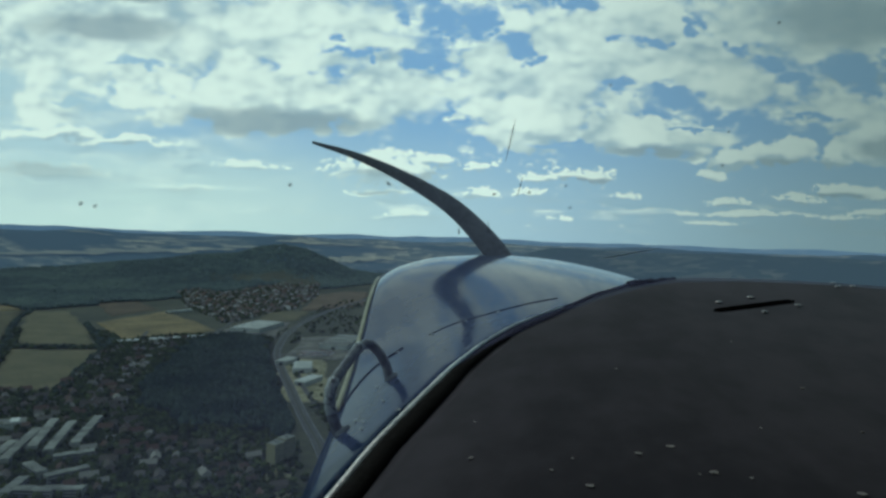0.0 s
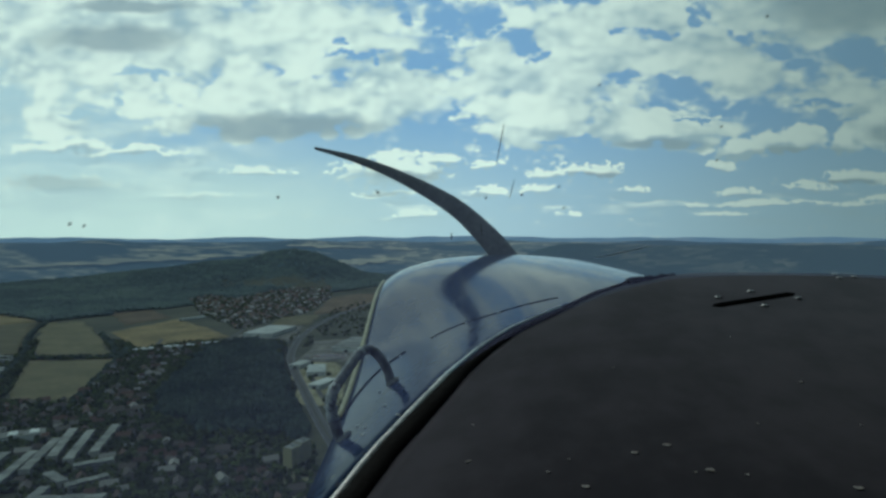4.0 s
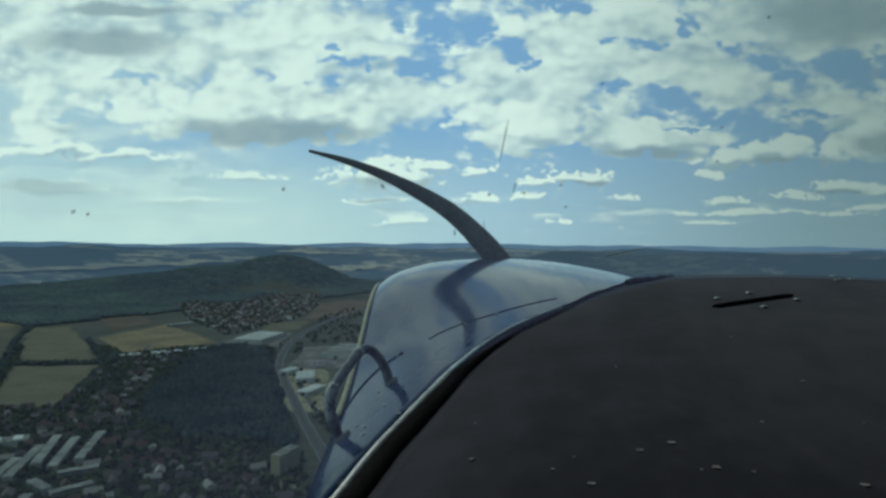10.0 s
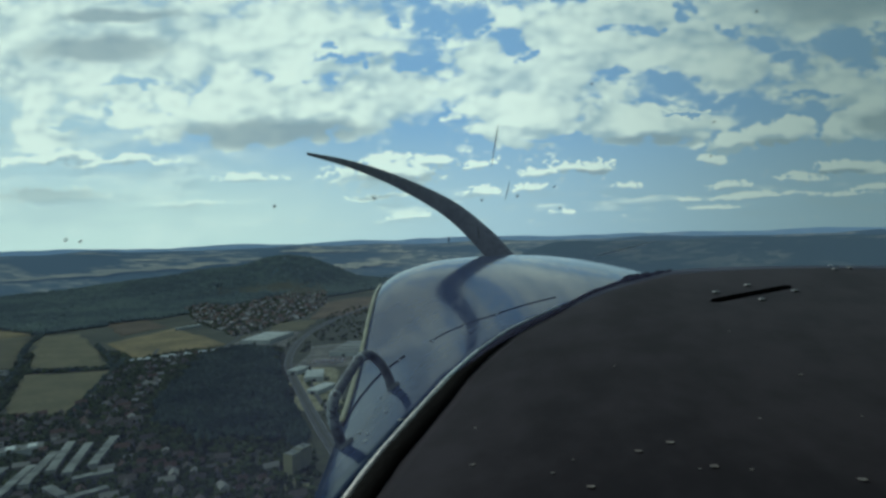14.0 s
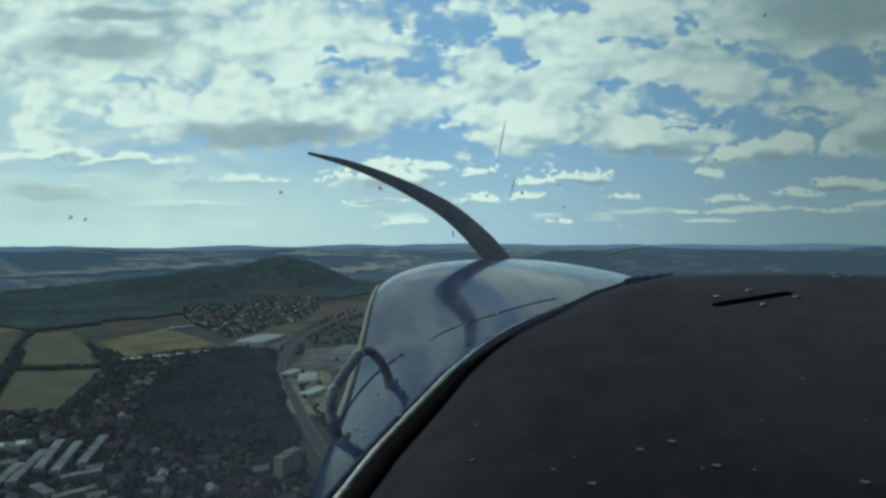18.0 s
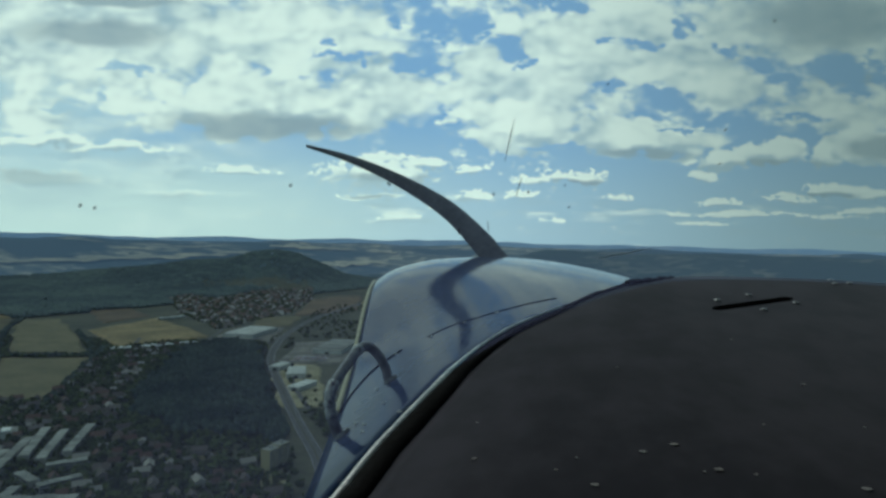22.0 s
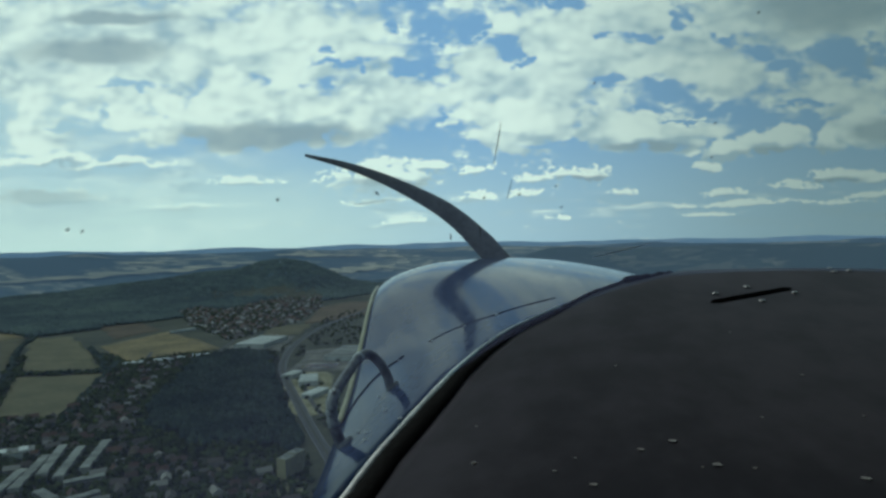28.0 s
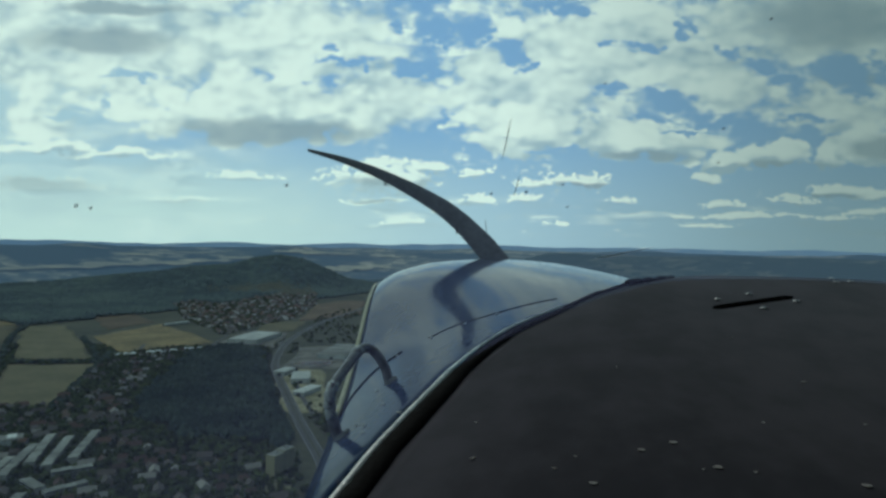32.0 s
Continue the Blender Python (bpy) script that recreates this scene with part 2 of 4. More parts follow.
relief = w.math("ADD", relief, w.math("MULTIPLY", w.math("MULTIPLY", w.math("MINIMUM", w.math("MAXIMUM", rise, -0.38), 0.5), w.math("MULTIPLY_ADD", low, 0.3, 1.0)), solid))
crown = w.math("MINIMUM", w.math("MAXIMUM", w.math("SUBTRACT", body, blobs(CLOUDS, 0.0045)), -0.5), 0.4)     # small clouds: pale heads, grey bases
relief = w.math("ADD", relief, w.math("MULTIPLY", w.math("MULTIPLY", low, crown), 1.7))
relief = w.math("ADD", relief, w.math("MULTIPLY", w.math("MULTIPLY", low, small), 0.5))
relief = w.math("ADD", relief, w.math("MULTIPLY", w.math("SUBTRACT", n_big, 0.5), 1.3))
relief = w.math("ADD", relief, w.math("MULTIPLY", w.math("SUBTRACT", n_wild, 0.5), 0.5))
lit = w.mix(w.ramp(relief, -0.1, 0.85), (4.6, 5.4, 5.8), (9.9, 9.8, 8.6))
cloud = w.mix(w.math("MULTIPLY", thick, 0.80), lit, (3.4, 3.9, 4.2))
cloud = w.mix(w.ramp(sz, 0.42, 0.62, 0.0, 0.8), cloud, (2.5, 2.8, 2.9))   # grey cloud base overhead, out of view, added to dim the land
air = w.add("ShaderNodeTexSky")
air.sky_type, air.sun_disc = "NISHITA", False
air.sun_elevation, air.sun_rotation = radians(SUN_EL), radians(SUN_AZ)
air.altitude, air.air_density, air.dust_density, air.ozone_density = 300.0, 1.0, 0.6, 1.5
blue = w.mix(0.85, air.outputs[0], (2.3, 4.1, 6.7))
veil = w.math("MULTIPLY", w.ramp(cv, 0.26, 0.0), w.ramp(cu, 0.3, -0.6, 0.78, 0.97))
veil = w.math("MAXIMUM", veil, w.ramp(cu, -0.2, -0.7, 0.12, 0.6))
blue = w.mix(veil, blue, w.mix(w.ramp(cu, -0.6, 0.1), (7.6, 8.3, 7.3), (5.3, 6.3, 6.7)))
colour = w.mix(cover, blue, cloud)
haze = w.math("MULTIPLY", w.ramp(cv, 0.17, 0.01, 0.0, 0.66), w.ramp(cu, 0.25, -0.45, 0.0, 1.0))
colour = w.mix(haze, colour, (7.4, 8.3, 7.7))   # bright haze towards the sun
colour = w.mix(w.ramp(cu, 0.05, 0.7, 0.0, 0.45), colour, (2.6, 3.6, 3.3))   # away from the sun
back = w.add("ShaderNodeBackground")
w.put(back.inputs[0], colour)
w.put(back.inputs[1], w.ramp(cu, 0.0, 0.75, 0.097, 0.058))
w.put(w.add("ShaderNodeOutputWorld").inputs[0], back.outputs[0])

sun = new("sun", bpy.data.lights.new("sun", "SUN"))
sun.data.energy, sun.data.angle, sun.data.color = 0.6, radians(10), (1.0, 0.94, 0.84)
_e, _a = radians(SUN_EL), radians(SUN_AZ)
sun.matrix_world = look((math.sin(_a) * math.cos(_e) * 100, math.cos(_a) * math.cos(_e) * 100, EYE + math.sin(_e) * 100), (0, 0, EYE))


# ---------------------------------------------------------------- materials
def material(name, colours, scale=1.0, rough=0.8, metal=0.0, bump=0.0, spread=0.0, pick=None, coat=0.0, island=False, grain=8.0, gloss=None, ior=1.5):
    """Two colours mixed by noise at two scales; pick: roof or wall colours, one per object or per island."""
    m = bpy.data.materials.new(name)
    m.use_nodes = True
    k = Nodes(m.node_tree)
    at = k.add("ShaderNodeTexCoord").outputs["Object"]
    big, small = k.noise(at, scale, 4.0), k.noise(at, scale * grain, 3.0)
    f = k.ramp(k.math("MULTIPLY_ADD", small, 0.45, k.math("MULTIPLY", big, 0.55)), 0.36, 0.64)
    base = k.mix(f, colours[0], colours[1])
    if pick or spread:
        r = k.add("ShaderNodeNewGeometry").outputs["Random Per Island"] if island else k.add("ShaderNodeObjectInfo").outputs["Random"]
        if pick:
            base = k.mix(0.8, base, k.pick(r, pick))
        if spread:
            h = k.add("ShaderNodeHueSaturation")
            k.put(h.inputs["Value"], k.ramp(r, 0.0, 1.0, 1.0 - spread, 1.0 + spread))
            k.put(h.inputs["Color"], base)
            base = h.outputs[0]
    s = k.add("ShaderNodeBsdfPrincipled")
    k.put(s.inputs["Base Color"], base)
    k.put(s.inputs["Roughness"], k.ramp(small, 0.2, 0.8, max(0.0, rough - 0.08), min(1.0, rough + 0.08)))
    s.inputs["Metallic"].default_value, s.inputs["Coat Weight"].default_value = metal, coat
    s.inputs["Coat Roughness"].default_value = 0.08
    if rough > 0.85:
        s.inputs["Specular IOR Level"].default_value = 0.15
    s.inputs["IOR"].default_value = ior
    if gloss is not None:
        s.inputs["Specular IOR Level"].default_value = gloss
    if bump:
        b = k.add("ShaderNodeBump")
        b.inputs["Strength"].default_value, b.inputs["Distance"].default_value = 0.5, bump
        k.put(b.inputs["Height"], k.math("ADD", small, big))
        k.put(s.inputs["Normal"], b.outputs[0])
    k.put(k.add("ShaderNodeOutputMaterial").inputs[0], s.outputs[0])
    return m


M_DECK = material("black_leathercloth", ((.030, .029, .039), (.064, .061, .077)), 3.2, 0.75, bump=.0003, grain=7, gloss=.06)
M_DECK.node_tree.nodes["Principled BSDF"].inputs["Sheen Weight"].default_value = 0.16
M_BLUE = material("blue_gloss_paint", ((.014, .031, .080), (.025, .045, .096)), 4.0, 0.085, 0.0, grain=20, ior=1.095)
M_RUBBER = material("black_rubber", ((.004, .004, .004), (.009, .009, .009)), 20.0, 0.8, bump=.003, gloss=.1)
M_LINING = material("grey_lining", ((.05, .05, .052), (.075, .074, .075)), 5.0, 0.9)
M_TRIM = material("worn_aluminium", ((.34, .36, .36), (.62, .64, .62)), 25.0, 0.35, 0.7, bump=.001)
M_CREAM = material("cream_paint", ((.22, .21, .10), (.38, .36, .22)), 14.0, 0.5)
M_HANDLE = material("chipped_grey_paint", ((.035, .038, .042), (.16, .175, .18)), 30.0, 0.5, 0.2, grain=3)
M_STEEL = material("dull_steel", ((.24, .24, .24), (.44, .44, .44)), 60.0, 0.3, 0.9)
M_DARK = material("dark_void", ((.002, .002, .002), (.004, .004, .004)), 20.0, 0.95, gloss=0.0)
M_CHIP = material("pale_flake", ((.25, .25, .25), (.45, .45, .43)), 90.0, 0.7)
M_BLADE = material("dark_blade_paint", ((.095, .102, .106), (.15, .156, .16)), 8.0, 0.5)
M_SMEAR = material("dried_insect", ((.10, .10, .08), (.2, .2, .16)), 90.0, 0.9)
_k = Nodes(M_SMEAR.node_tree)
_t, _d, _x = _k.add("ShaderNodeBsdfTransparent"), _k.add("ShaderNodeBsdfDiffuse"), _k.add("ShaderNodeMixShader")
_d.inputs[0].default_value = (.12, .11, .08, 1)
_k.put(_x.inputs[0], _k.ramp(_k.noise(_k.add("ShaderNodeTexCoord").outputs["Object"], 700.0), .3, .6, .10, .42))
_k.put(_x.inputs[1], _t.outputs[0]), _k.put(_x.inputs[2], _d.outputs[0])
_k.put(_k.add("ShaderNodeOutputMaterial").inputs[0], _x.outputs[0])
M_SCRATCH = material("pale_scratch", ((.55, .6, .6), (.7, .75, .75)), 90.0, 0.8)

M_GROUND = material("rough_grass", ((.036, .043, .030), (.082, .082, .055)), .006, 0.95, grain=11)
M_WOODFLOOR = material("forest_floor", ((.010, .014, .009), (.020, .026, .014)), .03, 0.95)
M_OLIVE = material("mown_meadow", ((.082, .077, .042), (.132, .113, .064)), .014, 0.95, spread=.2)
M_STUBBLE = material("stubble_field", ((.13, .108, .056), (.27, .20, .098)), .010, 0.95, spread=.2)
M_BROWN = material("ploughed_field", ((.075, .058, .036), (.13, .092, .058)), .014, 0.95, spread=.2)
M_CLAY = material("bare_clay", ((.13, .125, .07), (.32, .29, .19)), .03, 0.95)
M_TARMAC = material("tarmac", ((.066, .068, .068), (.095, .097, .096)), .05, 0.9)
M_YARD = material("dusty_yard", ((.075, .076, .068), (.20, .19, .165)), .03, 0.95)
M_PAINT = material("road_paint", ((.22, .22, .22), (.30, .30, .30)), .5, 0.8)
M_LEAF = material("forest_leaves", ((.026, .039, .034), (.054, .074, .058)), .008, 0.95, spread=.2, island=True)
# haze pales and blues this leaf colour; broad darker patches imitate cloud shadow
M_HILLS_HAZED = material("hill_leaves_hazed", ((.062, .088, .092), (.116, .150, .134)), .003, 0.95, spread=.07, island=True)
M_LEAFL = material("garden_leaves", ((.022, .032, .014), (.048, .060, .022)), .08, 0.95, spread=.5, island=True)
M_BARK = material("bark", ((.04, .03, .02), (.07, .055, .04)), 3.0, 0.95)
WALLS = [(.28, .26, .22), (.36, .34, .29), (.24, .21, .18), (.32, .26, .17), (.42, .41, .38), (.20, .185, .17)]
ROOFS = [(.125, .062, .045), (.095, .058, .046), (.085, .08, .076), (.15, .078, .052), (.125, .11, .10), (.20, .19, .18), (.42, .41, .38), (.09, .085, .08)]
M_WALL = material("house_render", ((.18, .17, .15), (.27, .255, .22)), .3, 0.9, pick=[tuple(c * .6 for c in q) for q in WALLS])
M_ROOF = material("roof_tiles", ((.07, .04, .03), (.11, .06, .04)), .5, 0.85, pick=[tuple(c * .55 for c in q) for q in ROOFS])
M_WALLS = material("village_render", ((.3, .28, .24), (.42, .4, .35)), .1, 0.9, pick=[tuple(c * .8 for c in q) for q in WALLS], island=True)
M_ROOFS = material("village_tiles", ((.1, .05, .035), (.15, .07, .045)), .1, 0.85, pick=ROOFS, island=True)
M_CHIM = material("chimney_brick", ((.16, .08, .06), (.22, .12, .09)), 2.0, 0.9)
M_SLAB = material("pale_slab_render", ((.17, .172, .155), (.26, .262, .24)), .12, 0.85)
M_FELT = material("grey_roof_felt", ((.12, .13, .12), (.22, .225, .21)), .06, 0.85, spread=.25)
M_GLASS = material("dark_window", ((.02, .025, .03), (.05, .055, .06)), .3, 0.2)
M_TOWER = material("panel_block_paint", ((.24, .22, .13), (.32, .29, .18)), .1, 0.85,
                   pick=[(.22, .20, .11), (.18, .21, .20), (.23, .21, .13), (.21, .20, .08), (.24, .22, .15)])
M_METAL = material("hall_sheet", ((.24, .26, .24), (.36, .38, .35)), .03, 0.55, 0.1)
M_LIGHTROOF = material("white_skylight", ((.42, .44, .42), (.54, .56, .54)), .05, 0.5)
M_CAR = material("car_paint", ((.3, .3, .3), (.4, .4, .4)), .5, 0.35, pick=[(.6, .6, .6), (.05, .05, .06), (.3, .05, .04), (.06, .1, .25), (.35, .36, .38)], island=True)


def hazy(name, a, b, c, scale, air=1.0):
    """Country with kilometres of haze put into its colour and glow: woods, open land, pale fields."""
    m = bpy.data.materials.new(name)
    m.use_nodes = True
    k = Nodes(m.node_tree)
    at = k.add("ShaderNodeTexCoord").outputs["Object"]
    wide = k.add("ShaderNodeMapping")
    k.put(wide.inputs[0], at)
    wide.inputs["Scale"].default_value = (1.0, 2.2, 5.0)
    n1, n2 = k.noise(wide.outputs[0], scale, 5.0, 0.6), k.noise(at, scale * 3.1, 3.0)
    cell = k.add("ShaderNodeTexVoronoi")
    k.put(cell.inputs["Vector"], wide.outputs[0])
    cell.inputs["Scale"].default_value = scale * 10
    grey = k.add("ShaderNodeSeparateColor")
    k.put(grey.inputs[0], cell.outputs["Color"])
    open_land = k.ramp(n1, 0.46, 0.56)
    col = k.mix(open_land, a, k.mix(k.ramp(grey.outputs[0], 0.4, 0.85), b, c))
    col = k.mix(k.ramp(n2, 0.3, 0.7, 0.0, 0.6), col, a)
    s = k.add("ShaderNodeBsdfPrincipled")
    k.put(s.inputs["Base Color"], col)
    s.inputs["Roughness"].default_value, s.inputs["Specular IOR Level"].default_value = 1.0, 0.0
    # painted haze: a faint blue glow, scaled up for the farther ridges
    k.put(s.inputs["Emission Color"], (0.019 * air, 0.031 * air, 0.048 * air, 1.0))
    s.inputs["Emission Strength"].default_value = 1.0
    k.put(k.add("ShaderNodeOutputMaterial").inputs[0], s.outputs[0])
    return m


# haze in the colours: the ridges turn paler and bluer with distance
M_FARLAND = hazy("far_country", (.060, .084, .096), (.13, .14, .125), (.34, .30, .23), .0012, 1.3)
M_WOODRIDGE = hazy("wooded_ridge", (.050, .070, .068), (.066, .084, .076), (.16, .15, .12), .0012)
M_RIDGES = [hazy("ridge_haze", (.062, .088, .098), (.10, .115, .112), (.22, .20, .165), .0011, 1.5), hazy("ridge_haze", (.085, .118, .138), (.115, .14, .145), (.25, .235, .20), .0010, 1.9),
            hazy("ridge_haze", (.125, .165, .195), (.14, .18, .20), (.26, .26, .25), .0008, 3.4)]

M_PANE = bpy.data.materials.new("acrylic_pane")
M_PANE.use_nodes = True
_k = Nodes(M_PANE.node_tree)
_t, _g, _x = _k.add("ShaderNodeBsdfTransparent"), _k.add("ShaderNodeBsdfGlossy"), _k.add("ShaderNodeMixShader")
_t.inputs[0].default_value = (.715, .955, .978, 1)   # faintly green acrylic
_g.inputs["Roughness"].default_value = 0.05
_x.inputs[0].default_value = 0.006
_k.put(_x.inputs[1], _t.outputs[0]), _k.put(_x.inputs[2], _g.outputs[0])
# a thin blue translucent veil, added in place of air haze, lit from outside
_d, _y = _k.add("ShaderNodeBsdfTranslucent"), _k.add("ShaderNodeMixShader")
_d.inputs[0].default_value = (.42, .52, 1.0, 1)
_y.inputs[0].default_value = 0.055
_k.put(_y.inputs[1], _x.outputs[0]), _k.put(_y.inputs[2], _d.outputs[0])
_k.put(_k.add("ShaderNodeOutputMaterial").inputs[0], _y.outputs[0])


# ---------------------------------------------------------------- mesh helpers
def mesh_of(name, verts, faces, mat, smooth=False):
    me = bpy.data.meshes.new(name)
    me.from_pydata([tuple(map(float, v)) for v in verts] if not isinstance(verts, np.ndarray) else verts.tolist(), [],
                   faces if not isinstance(faces, np.ndarray) else faces.tolist())
    me.materials.append(mat)
    if smooth:
        me.polygons.foreach_set("use_smooth", [True] * len(me.polygons))
    me.update()
    return me


def piece(name, me, parent=None, label=""):
    ob = new(name, me)
    ob.parent = parent
    if label:
        tagged(ob, label)
    return ob


def part(name, bm, mat, parent, label="", smooth=False):
    me = bpy.data.meshes.new(name)
    bm.to_mesh(me)
    bm.free()
    me.materials.append(mat)
    if smooth:
        me.polygons.foreach_set("use_smooth", [True] * len(me.polygons))
    return piece(name, me, parent, label)


def grid_mesh(name, fn, nu, nv, mat, smooth=True, thick=0.0):
    """A sheet fn(s, t), s and t from 0 to 1, closed to a slab if it is thick."""
    top = [fn(i / nu, j / nv) for j in range(nv + 1) for i in range(nu + 1)]
    faces = [(j * (nu + 1) + i, j * (nu + 1) + i + 1, (j + 1) * (nu + 1) + i + 1, (j + 1) * (nu + 1) + i) for j in range(nv) for i in range(nu)]
    if thick:
        n = len(top)
        top += [(x, y, z - thick) for x, y, z in top]
        faces += [tuple(n + k for k in reversed(f)) for f in faces]
        rim = [i for i in range(nu + 1)] + [j * (nu + 1) + nu for j in range(1, nv + 1)]
        rim += [nv * (nu + 1) + i for i in range(nu - 1, -1, -1)] + [j * (nu + 1) for j in range(nv - 1, 0, -1)]
        faces += [(b, a, a + n, b + n) for a, b in zip(rim, rim[1:] + rim[:1])]
    return mesh_of(name, top, faces, mat, smooth)


def smooth_line(points, step):
    """Points along a rounded line through the given ones."""
    p = [Vector(q) for q in points]
    p = [p[0] * 2 - p[1]] + p + [p[-1] * 2 - p[-2]]
    out = []
    for a, b, c, d in zip(p, p[1:], p[2:], p[3:]):
        n = max(1, int((c - b).length / step))
        for i in range(n):
            t = i / n
            out.append(.5 * (2 * b + (c - a) * t + (2 * a - 5 * b + 4 * c - d) * t * t + (3 * b - a - 3 * c + d) * t ** 3))
    return out + [p[-2]]


def tube(name, points, radius, mat, sides=10, flat=1.0, rough=0.0, tip=1.0):
    """A round bar along a line, its ends closed; rough: how lumpy; tip: radius at the far end."""
    rng = random.Random(len(points))
    verts, faces = [], []
    for i, q in enumerate(points):
        d = (points[min(i + 1, len(points) - 1)] - points[max(i - 1, 0)]).normalized()
        a = d.cross(Vector((0, 0, 1))).normalized()
        b = a.cross(d)
        for k in range(sides):
            t = 2 * math.pi * k / sides
            r = radius * (1 + (tip - 1) * max(0, 3 * i / len(points) - 2)) * (1 + rough * rng.uniform(-1, 1))
            verts.append(q + a * math.cos(t) * r + b * math.sin(t) * r * flat)
    for i in range(len(points) - 1):
        faces += [(i * sides + k, i * sides + (k + 1) % sides, (i + 1) * sides + (k + 1) % sides, (i + 1) * sides + k) for k in range(sides)]
    faces += [tuple(range(sides - 1, -1, -1)), tuple((len(points) - 1) * sides + k for k in range(sides))]
    return mesh_of(name, verts, faces, mat, True)


def box_bm(x0, x1, y0, y1, z0, z1, bevel=0.0, bm=None):
    own = bm or bmesh.new()
    r = bmesh.ops.create_cube(own, size=1.0, matrix=Matrix.LocRotScale(((x0 + x1) / 2, (y0 + y1) / 2, (z0 + z1) / 2), None, (x1 - x0, y1 - y0, z1 - z0)))
    if bevel:
        es = {e for v in r["verts"] for e in v.link_edges}
        bmesh.ops.bevel(own, geom=list(es), offset=bevel, segments=1, affect="EDGES")
    return own


# ---------------------------------------------------------------- lie of the land
def height(x, y):
    """The valley floor is flat; woods climb beyond it, and the far country rises to eye level."""
    r = math.hypot(x, y)
    b = math.degrees(math.atan2(x, y))
    crest = float(np.interp(b, (-42, -36, -30, -26, -22, -17.5, -15.7, -13.8, -11.9, -9.9, -7.9, -5.9, -3), (4, 6, 16, 58, 96, 130, 160, 172, 156, 106, 44, 10, 0)))
    h = (crest + 9 * noise.noise((x / 260, y / 260, 5))) * math.exp(-((r - 3850) / (330 if r < 3850 else 260)) ** 2)
    h += 34 * max(-.1, noise.noise((x / 420, y / 420, 0))) * min(1, max(0, (r - 3000) / 600))
    k = min(1, max(0, (r - 3950) / 930))
    return max(0, h) + 222 * k * k * (3 - 2 * k)


def ground_ring(radius, angle):
    x, y = radius * math.sin(angle), radius * math.cos(angle)
    return (x, y, height(x, y))


GROUND_R = [0.0] + [40 * 1.09 ** i for i in range(53)]
ground = piece("ground", grid_mesh("ground", lambda s, t: ground_ring(GROUND_R[round(t * 53)] * 1.0, s * 2 * math.pi), 160, 53, M_GROUND))
tagged(ground, "dull green and brown valley floor of rough grass", "ground", kind="structure")


def far_land(s, t):
    a, r = s * 2 * math.pi, 3780 + 1050 * t
    x, y = r * math.sin(a), r * math.cos(a)
    return (x, y, height(x, y) + 1.0 + 7 * t * noise.noise((x / 300, y / 300, 3)))


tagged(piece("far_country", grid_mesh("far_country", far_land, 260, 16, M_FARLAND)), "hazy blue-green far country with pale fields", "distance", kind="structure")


def ridge(s, t, r, top, seed):
    a = s * 2 * math.pi
    c = 26 * noise.noise((math.sin(a) * 9, math.cos(a) * 9, seed)) + 10 * noise.noise((math.sin(a) * 34, math.cos(a) * 34, seed))
    return ((r - 90 * (1 - t)) * math.sin(a), (r - 90 * (1 - t)) * math.cos(a), max(top * .45, top + c * .75) * t)


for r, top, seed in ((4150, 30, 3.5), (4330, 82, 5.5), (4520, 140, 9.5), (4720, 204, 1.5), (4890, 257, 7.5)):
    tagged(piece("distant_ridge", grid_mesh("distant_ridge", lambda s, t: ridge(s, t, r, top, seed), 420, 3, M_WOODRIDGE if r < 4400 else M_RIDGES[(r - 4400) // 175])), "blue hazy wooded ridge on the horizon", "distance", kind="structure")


def near_ridge(s, t):
    a = radians(1 + 62 * s)
    k = min(1, s * 62 / 9)
    top = (40 + 178 * k * k * (3 - 2 * k)) + 14 * noise.noise((s * 9, 2, 4)) + 5 * noise.noise((s * 40, 2, 4))
    r = 3650 + 420 * t
    return (r * math.sin(a), r * math.cos(a), top * math.sin(t * math.pi / 2) ** 1.3 + 5 * noise.noise((s * 60, t * 6, 2)) * t - 2)


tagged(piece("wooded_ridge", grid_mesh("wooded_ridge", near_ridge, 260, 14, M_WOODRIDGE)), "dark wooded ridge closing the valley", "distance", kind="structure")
M_PALEFAR = hazy("far_stubble_hazed", (.24, .225, .18), (.34, .30, .22), (.46, .40, .28), .0028, 1.2)
# stubble fields on the far slope: bearing, distance, half width and depth
FAR_FIELDS = [(-29.5, 4360, 2.4, 36), (-26.4, 4400, 2.6, 40), (-23.0, 4420, 2.4, 44), (-19.8, 4460, 2.2, 42), (-17.2, 4510, 1.8, 36), (-13.0, 4640, 1.6, 24), (-10.4, 4630, 2.0, 44), (-10.0, 4330, 2.6, 60),
              (-7.4, 4360, 1.6, 40), (-8.0, 4600, 1.0, 18), (-24.6, 4560, 1.6, 16), (-33.0, 4340, 1.8, 30), (-4.6, 4560, 1.2, 18), (-20.4, 4600, 1.4, 16), (-28.4, 4660, 1.8, 12), (-5.5, 4380, 1.2, 30)]
far_bm = bmesh.new()
for i, (bear, r0, wide, deep) in enumerate(FAR_FIELDS):
    line = []
    for j in range(25):
        f = j / 12 - 1
        a = radians(bear + wide * f)
        swell = .7 * deep * min(1, 3.5 * (1 - abs(f))) * (1 + .8 * noise.noise((f * 1.7, i * 3.7, 1)))
        mid = r0 + 30 * f * noise.noise((i * 2.1, .5, 8)) + 8 * noise.noise((f * 3, i * 2.1, 8))
        line.append([far_bm.verts.new((r * math.sin(a), r * math.cos(a), height(r * math.sin(a), r * math.cos(a)) + 13)) for r in (mid - swell, mid, mid + swell * .8)])
    for p, q in zip(line, line[1:]):
        for k in (0, 1):
            far_bm.faces.new((p[k], q[k], q[k + 1], p[k + 1]))
